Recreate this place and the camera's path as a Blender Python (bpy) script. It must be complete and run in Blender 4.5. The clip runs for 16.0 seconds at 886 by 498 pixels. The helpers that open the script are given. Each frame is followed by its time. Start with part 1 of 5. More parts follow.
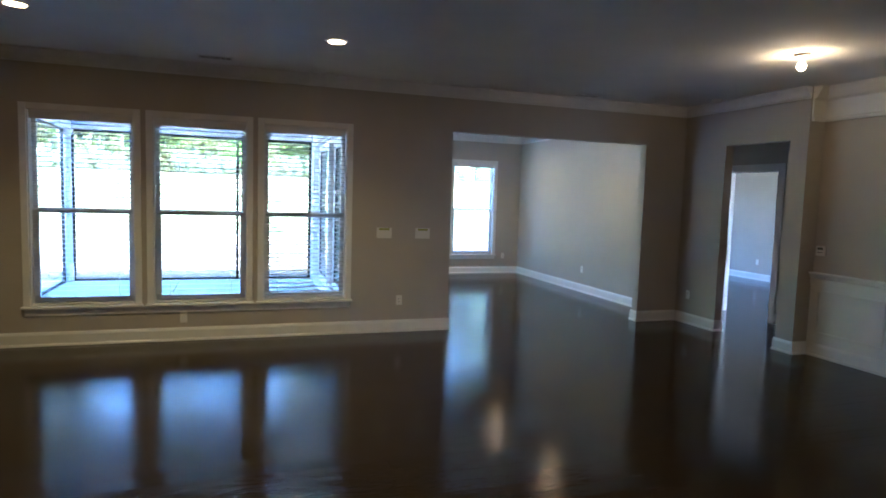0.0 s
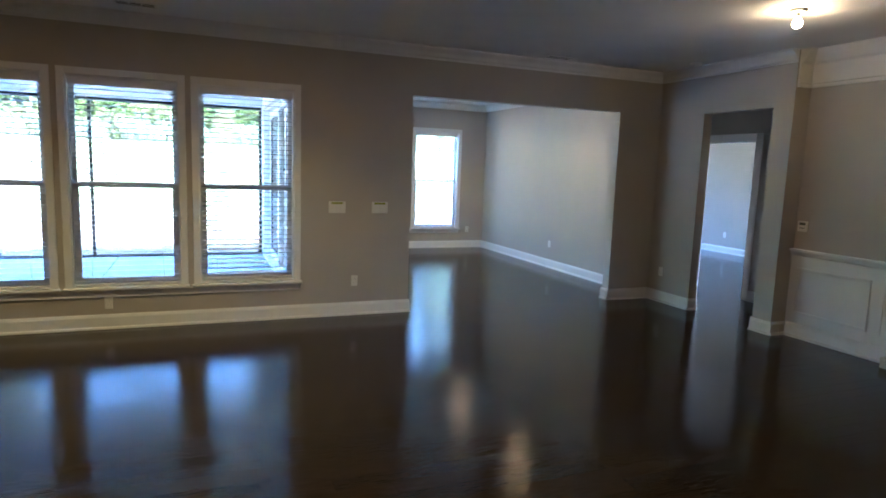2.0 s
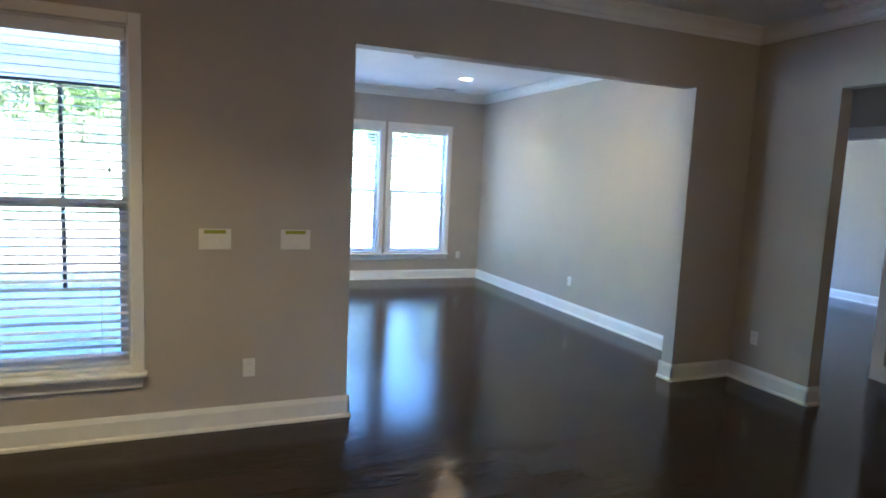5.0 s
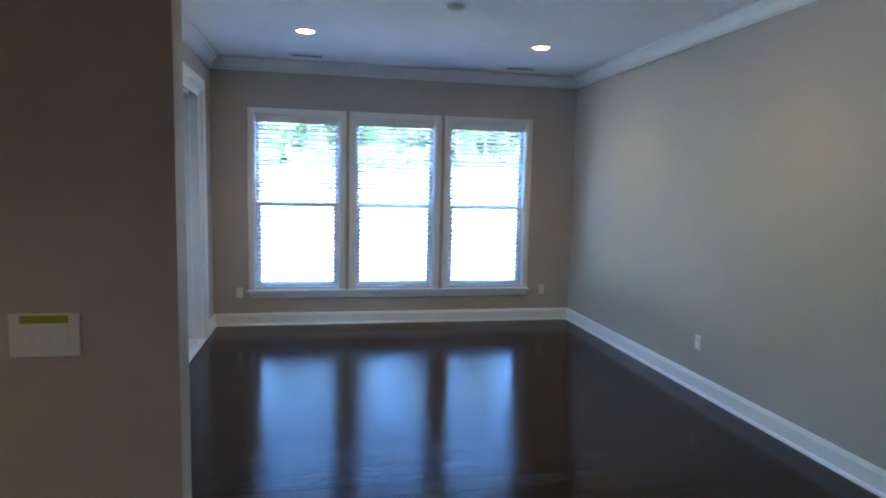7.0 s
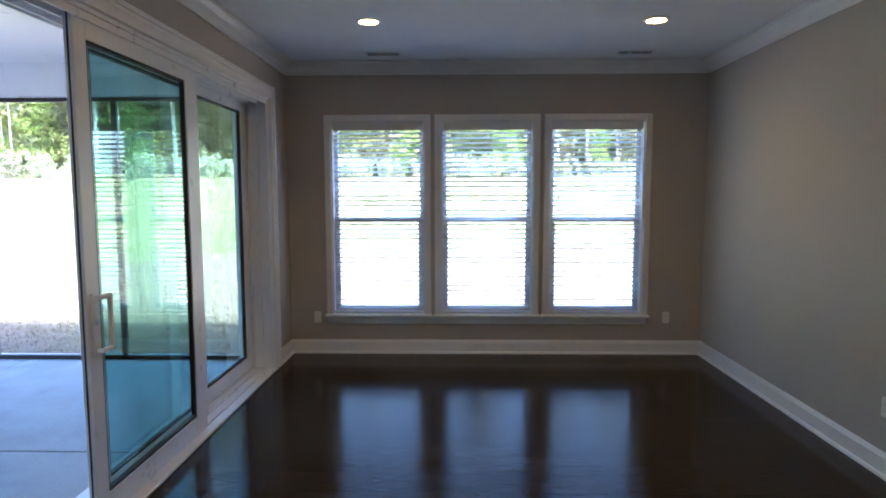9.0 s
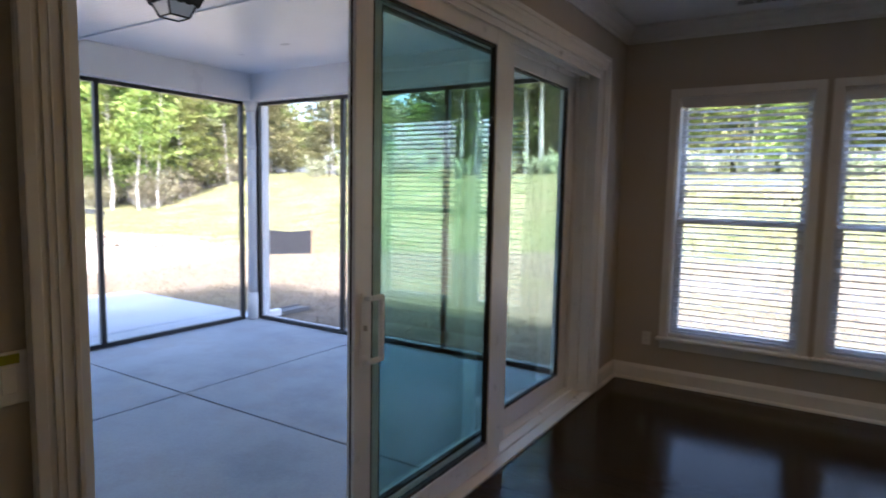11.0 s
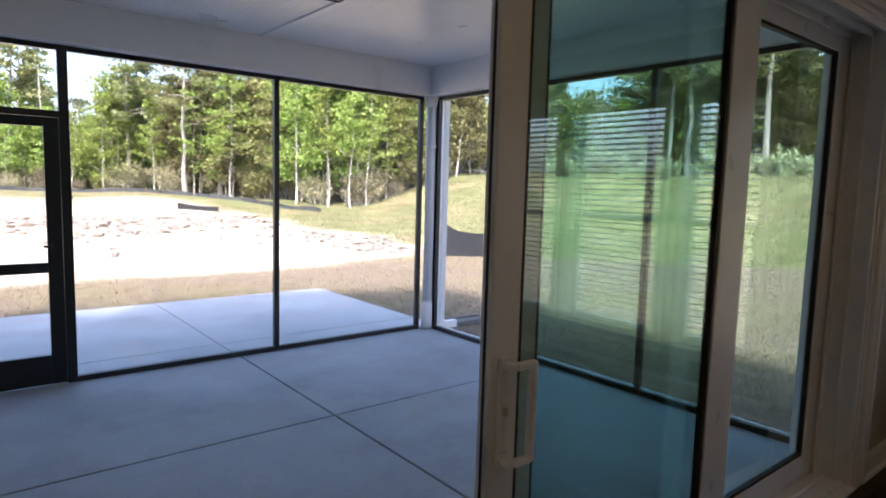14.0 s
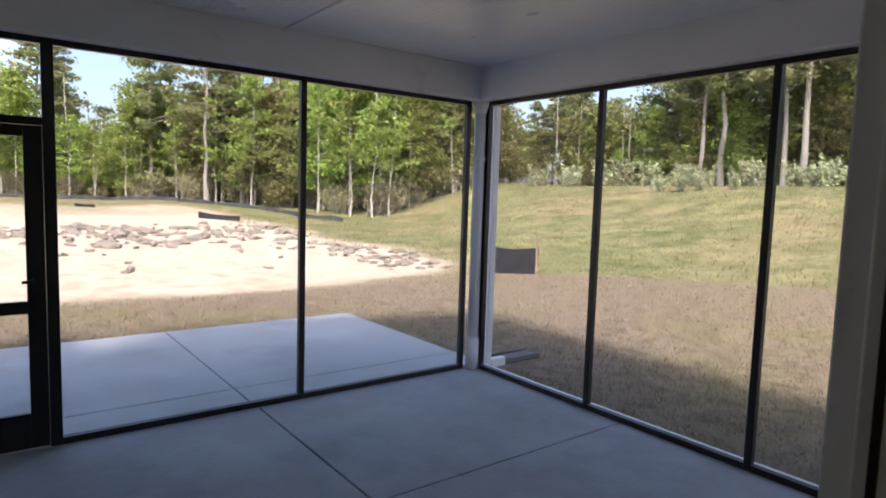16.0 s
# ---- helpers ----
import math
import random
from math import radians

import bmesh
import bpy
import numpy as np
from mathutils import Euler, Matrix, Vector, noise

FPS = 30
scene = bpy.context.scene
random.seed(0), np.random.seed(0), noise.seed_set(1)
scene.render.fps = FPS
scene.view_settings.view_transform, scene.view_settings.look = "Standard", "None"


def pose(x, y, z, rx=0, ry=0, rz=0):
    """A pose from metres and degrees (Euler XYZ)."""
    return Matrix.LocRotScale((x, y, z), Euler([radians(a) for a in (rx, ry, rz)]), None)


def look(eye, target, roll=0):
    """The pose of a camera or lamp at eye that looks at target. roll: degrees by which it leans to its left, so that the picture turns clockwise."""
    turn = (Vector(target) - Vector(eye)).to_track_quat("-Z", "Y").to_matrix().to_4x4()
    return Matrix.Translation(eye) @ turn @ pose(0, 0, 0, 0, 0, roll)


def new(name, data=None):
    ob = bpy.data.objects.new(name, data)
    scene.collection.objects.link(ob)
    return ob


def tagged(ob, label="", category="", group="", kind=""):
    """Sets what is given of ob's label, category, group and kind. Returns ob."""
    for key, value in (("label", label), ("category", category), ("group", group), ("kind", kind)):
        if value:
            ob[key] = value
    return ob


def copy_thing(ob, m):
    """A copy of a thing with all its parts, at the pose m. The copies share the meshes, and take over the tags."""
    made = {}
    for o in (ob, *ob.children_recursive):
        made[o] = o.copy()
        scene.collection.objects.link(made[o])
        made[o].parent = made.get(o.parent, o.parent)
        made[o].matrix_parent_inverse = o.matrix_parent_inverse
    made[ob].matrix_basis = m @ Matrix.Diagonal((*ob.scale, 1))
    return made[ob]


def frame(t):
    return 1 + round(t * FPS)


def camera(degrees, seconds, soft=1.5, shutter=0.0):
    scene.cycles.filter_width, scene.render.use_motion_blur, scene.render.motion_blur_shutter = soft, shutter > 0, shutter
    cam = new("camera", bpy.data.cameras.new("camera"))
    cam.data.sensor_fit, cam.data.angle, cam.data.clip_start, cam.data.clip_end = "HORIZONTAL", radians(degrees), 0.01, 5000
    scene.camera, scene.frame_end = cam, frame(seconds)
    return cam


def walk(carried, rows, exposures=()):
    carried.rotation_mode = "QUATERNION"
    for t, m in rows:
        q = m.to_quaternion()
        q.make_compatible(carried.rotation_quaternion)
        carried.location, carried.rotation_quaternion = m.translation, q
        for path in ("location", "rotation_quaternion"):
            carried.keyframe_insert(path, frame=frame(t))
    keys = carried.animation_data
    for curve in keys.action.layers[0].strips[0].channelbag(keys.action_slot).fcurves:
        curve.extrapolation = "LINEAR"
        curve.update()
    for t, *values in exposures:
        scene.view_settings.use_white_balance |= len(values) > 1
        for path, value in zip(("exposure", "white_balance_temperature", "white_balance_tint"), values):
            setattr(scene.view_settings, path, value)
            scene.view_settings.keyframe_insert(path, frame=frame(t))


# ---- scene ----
cam = camera(71.9, 16.0, soft=1.8, shutter=0.3)
PATH = [
    (0, (-2.483, -7.106, 1.654), (-1.846, -5.218, 1.482), 1.8),
    (0.5, (-2.446, -7.089, 1.701), (-1.782, -5.213, 1.501), 1.8),
    (1, (-2.413, -7.006, 1.693), (-1.717, -5.143, 1.478), 1.9),
    (1.5, (-2.338, -6.841, 1.687), (-1.617, -4.991, 1.444), 2.0),
    (2, (-2.238, -6.546, 1.657), (-1.492, -4.709, 1.394), 2.0),
    (2.5, (-2.124, -6.125, 1.583), (-1.353, -4.3, 1.309), 2.0),
    (3, (-1.952, -5.65, 1.558), (-1.161, -3.838, 1.251), 1.6),
    (3.5, (-1.658, -5.178, 1.593), (-0.875, -3.365, 1.279), 1.5),
    (4, (-1.479, -4.64, 1.589), (-0.667, -2.833, 1.319), 1.5),
    (4.2, (-1.376, -4.474, 1.6), (-0.567, -2.663, 1.339), 1.5),
    (6.3, (-0.111, -2.602, 1.628), (0.504, -0.709, 1.428), 2.9),
    (6.5, (0.056, -2.317, 1.63), (0.63, -0.412, 1.422), 1.8),
    (7, (0.417, -1.881, 1.644), (0.802, 0.071, 1.436), 1.3),
    (7.5, (0.631, -1.498, 1.627), (0.863, 0.479, 1.434), 0.9),
    (8, (0.892, -1.261, 1.652), (0.975, 0.728, 1.465), 0.4),
    (8.2, (0.943, -1.186, 1.667), (0.989, 0.805, 1.483), 0.0),
    (10.3, (0.782, -0.467, 1.608), (0.275, 1.459, 1.421), 1.4),
    (10.5, (0.728, -0.312, 1.599), (0.066, 1.566, 1.408), 1.3),
    (11, (0.771, -0.009, 1.608), (-0.3, 1.669, 1.414), 1.1),
    (11.5, (0.672, 0.266, 1.633), (-0.633, 1.77, 1.446), 1.3),
    (12, (0.576, 0.508, 1.64), (-0.837, 1.914, 1.483), 1.5),
    (12.5, (0.594, 0.601, 1.636), (-0.878, 1.946, 1.481), 1.3),
    (13, (0.599, 0.632, 1.634), (-0.906, 1.938, 1.457), 1.3),
    (13.5, (0.53, 0.679, 1.623), (-0.999, 1.953, 1.427), 1.4),
    (14, (0.29, 0.767, 1.624), (-1.253, 2.022, 1.418), 1.6),
    (14.5, (0.003, 0.932, 1.636), (-1.562, 2.161, 1.434), 1.4),
    (15, (-0.294, 1.116, 1.643), (-1.886, 2.312, 1.459), 1.2),
    (15.5, (-0.523, 1.126, 1.685), (-2.113, 2.326, 1.505), 1.7),
    (16, (-0.636, 1.13, 1.719), (-2.221, 2.337, 1.536), 1.8),
]
walk(cam, [(t, look(eye, target, roll)) for t, eye, target, roll in PATH],
     exposures=[(0, 5.02, 4220, 9), (2, 5.28, 4220, 9), (4, 5.83, 4260, 9), (6.4, 4.82, 4170, 8), (8.2, 4.24, 4600, 12),
                (10.3, 3.15, 5400, 16), (12, 2.9, 5750, 18), (13.5, 2.5, 5900, 17), (15, 1.9, 6050, 17), (16, 1.5, 6350, 17)])

# ---- light ----
world = bpy.data.worlds.new("sky")
scene.world = world
world.use_nodes = True
wn = world.node_tree.nodes
sky = wn.new("ShaderNodeTexSky")
sky.sky_type = "NISHITA"
sky.sun_disc = False
sky.sun_elevation = radians(50)
sky.sun_rotation = radians(127)
sky.dust_density = 4.0
world.node_tree.links.new(sky.outputs[0], wn["Background"].inputs[0])
wn["Background"].inputs[1].default_value = 0.15

sun = new("sun", bpy.data.lights.new("sun", "SUN"))
sun.data.energy = 2.9
sun.data.angle = radians(9)
sun.data.color = (1.0, 0.93, 0.83)
sun.matrix_world = look((0.80 * 40, -0.60 * 40, 48), (0, 0, 0))

# ---- sizes of the place ----
CEIL = 2.97            # room ceilings
XR = 3.44              # wall on the hall side
XL = -0.79             # sunroom wall with the sliding door
YE = 5.255             # sunroom window wall
WT = 0.125             # wall thickness
PZ = -0.045            # porch slab
SX, SY = -5.34, 5.14   # porch screen planes
GL, GB = -6.4, -13.0    # great room far wall and back wall


# ---- materials ----
def nodes_of(m):
    m.use_nodes = True
    nt = m.node_tree
    return nt, nt.nodes["Principled BSDF"]


def ramp(nt, fac, stops):
    r = nt.nodes.new("ShaderNodeValToRGB")
    el = r.color_ramp.elements
    while len(el) < len(stops):
        el.new(0.5)
    for e, (p, c) in zip(el, stops):
        e.position, e.color = p, (*c, 1)
    nt.links.new(fac, r.inputs[0])
    return r.outputs[0]


def coords(nt, scale=(1, 1, 1)):
    tc = nt.nodes.new("ShaderNodeTexCoord")
    mp = nt.nodes.new("ShaderNodeMapping")
    mp.inputs["Scale"].default_value = scale
    nt.links.new(tc.outputs["Object"], mp.inputs[0])
    return mp.outputs[0]


def noise_tex(nt, vec, scale, detail=4, rough=0.55):
    n = nt.nodes.new("ShaderNodeTexNoise")
    n.inputs["Scale"].default_value = scale
    n.inputs["Detail"].default_value = detail
    n.inputs["Roughness"].default_value = rough
    if vec:
        nt.links.new(vec, n.inputs["Vector"])
    return n.outputs["Fac"]


def bump(nt, bsdf, height, strength, dist=0.01):
    b = nt.nodes.new("ShaderNodeBump")
    b.inputs["Strength"].default_value = strength
    b.inputs["Distance"].default_value = dist
    nt.links.new(height, b.inputs["Height"])
    nt.links.new(b.outputs[0], bsdf.inputs["Normal"])


def mix(nt, fac, a, b, kind="MIX"):
    m = nt.nodes.new("ShaderNodeMix")
    m.data_type, m.blend_type = "RGBA", kind
    for key, v in ((0, fac), (6, a), (7, b)):
        if isinstance(v, bpy.types.NodeSocket):
            nt.links.new(v, m.inputs[key])
        elif key == 0:
            m.inputs[0].default_value = v
        else:
            m.inputs[key].default_value = (*v, 1)
    return m.outputs[2]


def plain(name, color, rough=0.5, metal=0.0, vary=0.08, scale=6.0, fine=220.0, relief=0.05, coat=0.0):
    """A surface with a broad and a fine variation."""
    m = bpy.data.materials.new(name)
    nt, b = nodes_of(m)
    v = coords(nt)
    broad = noise_tex(nt, v, scale, 5)
    lo = tuple(c * (1 - vary) for c in color)
    hi = tuple(min(1, c * (1 + vary)) for c in color)
    nt.links.new(ramp(nt, broad, [(0.3, lo), (0.7, hi)]), b.inputs["Base Color"])
    grain = noise_tex(nt, v, fine, 2)
    bump(nt, b, grain, relief, 0.004)
    r = nt.nodes.new("ShaderNodeMapRange")
    r.inputs[3].default_value, r.inputs[4].default_value = max(0.03, rough - 0.08), min(1, rough + 0.08)
    nt.links.new(broad, r.inputs[0])
    nt.links.new(r.outputs[0], b.inputs["Roughness"])
    b.inputs["Metallic"].default_value = metal
    b.inputs["Coat Weight"].default_value = coat
    return m


def glow(name, color, strength):
    m = bpy.data.materials.new(name)
    nt, b = nodes_of(m)
    b.inputs["Base Color"].default_value = (0.9, 0.9, 0.88, 1)
    b.inputs["Emission Color"].default_value = (*color, 1)
    b.inputs["Emission Strength"].default_value = strength
    return m


def glass(name, tint, reflect=0.04):
    """A thin pane: clear with a tint, and a mirror by its Fresnel gloss."""
    m = bpy.data.materials.new(name)
    m.use_nodes = True
    nt = m.node_tree
    nt.nodes.clear()
    out = nt.nodes.new("ShaderNodeOutputMaterial")
    tr = nt.nodes.new("ShaderNodeBsdfTransparent")
    tr.inputs[0].default_value = (*tint, 1)
    gl = nt.nodes.new("ShaderNodeBsdfGlossy")
    gl.inputs["Roughness"].default_value = 0.0
    lw = nt.nodes.new("ShaderNodeLayerWeight")
    lw.inputs[0].default_value = 0.5
    pw = nt.nodes.new("ShaderNodeMath")
    pw.operation = "POWER"
    pw.inputs[1].default_value = 5.0
    nt.links.new(lw.outputs["Facing"], pw.inputs[0])
    mr = nt.nodes.new("ShaderNodeMapRange")
    mr.inputs[3].default_value, mr.inputs[4].default_value = reflect, 0.9
    nt.links.new(pw.outputs[0], mr.inputs[0])
    mx = nt.nodes.new("ShaderNodeMixShader")
    nt.links.new(mr.outputs[0], mx.inputs[0])
    nt.links.new(tr.outputs[0], mx.inputs[1])
    nt.links.new(gl.outputs[0], mx.inputs[2])
    nt.links.new(mx.outputs[0], out.inputs[0])
    return m


def wood_floor():
    m = bpy.data.materials.new("dark_wood")
    nt, b = nodes_of(m)
    oi = nt.nodes.new("ShaderNodeObjectInfo")
    geo = nt.nodes.new("ShaderNodeNewGeometry")
    add = nt.nodes.new("ShaderNodeMath")
    add.operation = "ADD"
    nt.links.new(oi.outputs["Random"], add.inputs[0])
    nt.links.new(geo.outputs["Random Per Island"], add.inputs[1])
    fract = nt.nodes.new("ShaderNodeMath")
    fract.operation = "FRACT"
    nt.links.new(add.outputs[0], fract.inputs[0])
    v = coords(nt, (1.2, 14, 14))
    grain = noise_tex(nt, v, 6.0, 8, 0.65)
    tone = ramp(nt, fract.outputs[0], [(0.0, (0.014, 0.0105, 0.0085)), (0.5, (0.021, 0.0155, 0.012)), (1.0, (0.031, 0.022, 0.017))])
    col = mix(nt, ramp(nt, grain, [(0.35, (0.0, 0.0, 0.0)), (0.75, (1, 1, 1))]), tone, (0.044, 0.031, 0.023))
    nt.links.new(col, b.inputs["Base Color"])
    big = noise_tex(nt, coords(nt), 1.3, 3)
    r = nt.nodes.new("ShaderNodeMapRange")
    r.inputs[3].default_value, r.inputs[4].default_value = 0.08, 0.15
    nt.links.new(big, r.inputs[0])
    nt.links.new(r.outputs[0], b.inputs["Roughness"])
    b.inputs["Specular IOR Level"].default_value = 0.17
    bump(nt, b, grain, 0.13, 0.004)
    return m


def concrete(name, base):
    m = bpy.data.materials.new(name)
    nt, b = nodes_of(m)
    v = coords(nt)
    broad = noise_tex(nt, v, 0.9, 6, 0.6)
    col = ramp(nt, broad, [(0.28, tuple(c * 0.66 for c in base)), (0.48, base), (0.66, tuple(c * 1.18 for c in base))])
    stain = noise_tex(nt, v, 1.7, 7, 0.7)
    col = mix(nt, ramp(nt, stain, [(0.50, (0, 0, 0)), (0.62, (0.55, 0.55, 0.55))]), col, tuple(c * k for c, k in zip(base, (1.02, 0.92, 0.84))))
    speck = noise_tex(nt, v, 60, 3)
    col = mix(nt, 0.35, col, ramp(nt, speck, [(0.35, (0.75, 0.75, 0.75)), (0.65, (1, 1, 1))]), "MULTIPLY")
    nt.links.new(col, b.inputs["Base Color"])
    b.inputs["Roughness"].default_value = 0.62
    bump(nt, b, noise_tex(nt, v, 140, 4), 0.08, 0.004)
    return m


M_WALL = plain("wall_paint", (0.455, 0.412, 0.35), 0.62, vary=0.035, scale=1.6, fine=320, relief=0.06)
M_WHITE = plain("white_trim_paint", (0.78, 0.77, 0.74), 0.35, vary=0.03, scale=5)
M_CEIL = plain("ceiling_paint", (0.87, 0.87, 0.86), 0.85, vary=0.03, scale=2, fine=260, relief=0.10)
M_VINYL = plain("white_vinyl", (0.80, 0.81, 0.82), 0.3, vary=0.02, scale=8)
M_SLAT = plain("blind_slat", (0.76, 0.765, 0.77), 0.4, vary=0.02, scale=12)
_tr = M_SLAT.node_tree.nodes.new("ShaderNodeBsdfTranslucent")
_tr.inputs[0].default_value = (0.85, 0.86, 0.88, 1)
_mx = M_SLAT.node_tree.nodes.new("ShaderNodeMixShader")
_mx.inputs[0].default_value = 0.10
M_SLAT.node_tree.links.new(M_SLAT.node_tree.nodes["Principled BSDF"].outputs[0], _mx.inputs[1])
M_SLAT.node_tree.links.new(_tr.outputs[0], _mx.inputs[2])
M_SLAT.node_tree.links.new(_mx.outputs[0], M_SLAT.node_tree.nodes["Material Output"].inputs[0])
M_BLACK = plain("black_aluminium", (0.012, 0.012, 0.013), 0.4, 0.0, vary=0.2, scale=30)
M_GASKET = plain("black_gasket", (0.015, 0.015, 0.016), 0.6, vary=0.1)
M_PLATE = plain("white_plastic", (0.76, 0.74, 0.68), 0.35, vary=0.03, scale=20)
M_LABEL = plain("yellow_label", (0.30, 0.33, 0.02), 0.6, vary=0.08, scale=60)
M_DARK = plain("dark_slot", (0.02, 0.02, 0.02), 0.6)
M_STEEL = plain("satin_nickel", (0.55, 0.53, 0.50), 0.3, 1.0, vary=0.05)
M_BRONZE = plain("dark_bronze", (0.010, 0.009, 0.009), 0.5, 0.0, vary=0.15)
M_PORCH = plain("porch_ceiling_vinyl", (0.84, 0.85, 0.87), 0.30, vary=0.03, scale=1.5)
_nt = M_PORCH.node_tree
bump(_nt, _nt.nodes["Principled BSDF"], noise_tex(_nt, coords(_nt, (0.6, 2.0, 1.0)), 1.6, 3), 0.35, 0.02)
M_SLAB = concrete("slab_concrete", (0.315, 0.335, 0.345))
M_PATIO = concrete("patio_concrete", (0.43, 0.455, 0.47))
M_FLOOR = wood_floor()
M_ROOF = plain("shingle_roof", (0.10, 0.095, 0.09), 0.9, vary=0.3, scale=8)
M_SIDING = plain("white_siding", (0.72, 0.73, 0.74), 0.5, vary=0.03)
M_PANE = glass("window_glass", (0.97, 0.985, 0.98), 0.03)
M_TINT = glass("low_e_glass", (0.79, 0.91, 0.88), 0.115)
M_CAN = glow("can_light_lens", (1.0, 0.50, 0.15), 3.4)
M_BULB = glow("warm_bulb", (1.0, 0.54, 0.18), 7)
M_LAMPGLASS = plain("frosted_lamp_glass", (0.75, 0.77, 0.78), 0.25, vary=0.05)
M_RAMP = plain("black_fabric", (0.035, 0.036, 0.042), 0.85, vary=0.3, scale=4, fine=90, relief=0.4)
M_SILT = plain("grey_silt_fabric", (0.10, 0.105, 0.11), 0.8, vary=0.4, scale=1.5, fine=90, relief=0.4)
M_STAKE = plain("stake_wood", (0.28, 0.20, 0.12), 0.8, vary=0.2)


# ---- mesh helpers ----
def box(bm, x0, x1, y0, y1, z0, z1, bev=0.0):
    vs = bmesh.ops.create_cube(bm, size=1.0)["verts"]
    bmesh.ops.scale(bm, vec=(abs(x1 - x0), abs(y1 - y0), abs(z1 - z0)), verts=vs)
    bmesh.ops.translate(bm, vec=((x0 + x1) / 2, (y0 + y1) / 2, (z0 + z1) / 2), verts=vs)
    if bev:
        es = list({e for v in vs for e in v.link_edges})
        bmesh.ops.bevel(bm, geom=es, offset=bev, segments=2, affect="EDGES", profile=0.5)


def tube(bm, x, y, z0, z1, r, seg=20, r2=None):
    vs = bmesh.ops.create_cone(bm, cap_ends=True, segments=seg, radius1=r, radius2=r if r2 is None else r2, depth=z1 - z0)["verts"]
    bmesh.ops.translate(bm, vec=(x, y, (z0 + z1) / 2), verts=vs)
    return vs


def sweep(bm, profile, p, q, side):
    """A moulding: profile of (out, up) points run from p to q; side is the unit way out of the wall."""
    rows = []
    for end in (p, q):
        rows.append([bm.verts.new((end[0] + side[0] * o, end[1] + side[1] * o, end[2] + u)) for o, u in profile])
    n = len(profile)
    for i in range(n):
        bm.faces.new((rows[0][i], rows[0][(i + 1) % n], rows[1][(i + 1) % n], rows[1][i]))
    bm.faces.new(rows[0])
    bm.faces.new(rows[1][::-1])


def part(name, bm, material, parent=None, label=""):
    bmesh.ops.recalc_face_normals(bm, faces=bm.faces)
    me = bpy.data.meshes.new(name)
    bm.to_mesh(me)
    bm.free()
    me.materials.append(material)
    ob = new(name, me)
    if parent is not None:
        ob.parent = parent
        ob.matrix_parent_inverse = parent.matrix_basis.inverted()
    if label:
        ob["label"] = label
    return ob


def share(name, data, parent, place, label=""):
    ob = new(name, data)
    ob.parent = parent
    ob.matrix_basis = place
    if label:
        ob["label"] = label
    return ob


def empty(name, place=None, **tags):
    ob = new(name)
    ob.empty_display_size = 0.1
    if place is not None:
        ob.matrix_basis = place
    return tagged(ob, **tags)


def one_box(name, dims, material, parent=None, label="", bev=0.0):
    bm = bmesh.new()
    box(bm, *dims, bev)
    return part(name, bm, material, parent, label)


def smooth(ob):
    for p in ob.data.polygons:
        p.use_smooth = True
    return ob


def wall(name, axis, a0, a1, t0, t1, z0, z1, holes=(), material=None, label=""):
    """A wall along axis from a0 to a1, t0 to t1 thick, with openings (a0, a1, z0, z1) through it."""
    bm = bmesh.new()
    cuts = sorted({a0, a1, *[h for hole in holes for h in hole[:2]]})
    for lo, hi in zip(cuts, cuts[1:]):
        mid = (lo + hi) / 2
        spans, z = [], z0
        for h in sorted((h for h in holes if h[0] < mid < h[1]), key=lambda h: h[2]):
            if h[2] > z:
                spans.append((z, h[2]))
            z = h[3]
        if z < z1:
            spans.append((z, z1))
        for s0, s1 in spans:
            if axis == "x":
                box(bm, lo, hi, t0, t1, s0, s1)
            else:
                box(bm, t0, t1, lo, hi, s0, s1)
    ob = part(name, bm, material or M_WALL)
    return tagged(ob, label or "painted warm grey-beige plaster wall", "wall", kind="structure")


# ---- house shell ----
WIN_A = [(-4.53, -3.445), (-3.395, -2.325), (-2.275, -1.22)]
WIN_B = [(-0.41, 0.67), (0.71, 1.775), (1.815, 2.89)]
WZ0, WZ1 = 0.41, 2.45
CASE = 0.065


def window_holes(units):
    return [(a + CASE, b - CASE, WZ0, WZ1 - CASE) for a, b in units]


OPEN_X, HEAD = 2.795, 2.44
wall("wall_north", "x", GL, XR, 0, WT, 0, CEIL, window_holes(WIN_A) + [(0, OPEN_X, 0, HEAD)], label="beige wall with three windows and a wide opening")
wall("wall_sunroom_north", "x", XL - 0.32, XR, YE, YE + WT, 0, CEIL, window_holes(WIN_B), label="beige sunroom wall with three windows")
DY0, DY1, DZ = 0.752, 4.66, 2.53
wall("wall_sunroom_west", "y", WT, YE, XL - 0.32, XL, 0, CEIL, [(DY0, DY1, 0, DZ)], label="beige sunroom wall round a wide sliding door")
wall("wall_sunroom_east", "y", WT, YE, XR, XR + WT, 0, CEIL, label="plain grey-beige sunroom wall")
HY0, HY1 = -1.715, -0.755
wall("wall_hall", "y", -1.95, WT, XR, XR + WT, 0, CEIL, [(HY0, HY1, 0, 2.41)], label="beige wall with a plain opening to a hall")
DX = 3.66              # dining wall
# the opening is out of view, added so that room light reaches the hall
wall("wall_dining", "y", GB, -1.95, DX, DX + WT, 0, CEIL, [(-4.5, -3.2, 0, 2.42)], label="beige dining wall above white wainscot")
one_box("wall_return", (XR + WT, 3.96, -1.95 + 0.0, -1.95 + WT, 0, CEIL), M_WALL)
tagged(bpy.data.objects["wall_return"], "short beige wall return beside the hall opening", "wall", kind="structure")
wall("wall_west", "y", GB, WT, GL - WT, GL, 0, CEIL)
wall("wall_south", "x", GL - WT, 3.96, GB - WT, GB, 0, CEIL)
BX, BDY0, BDY1, BDZ = 4.72, -0.425, 0.525, 2.17
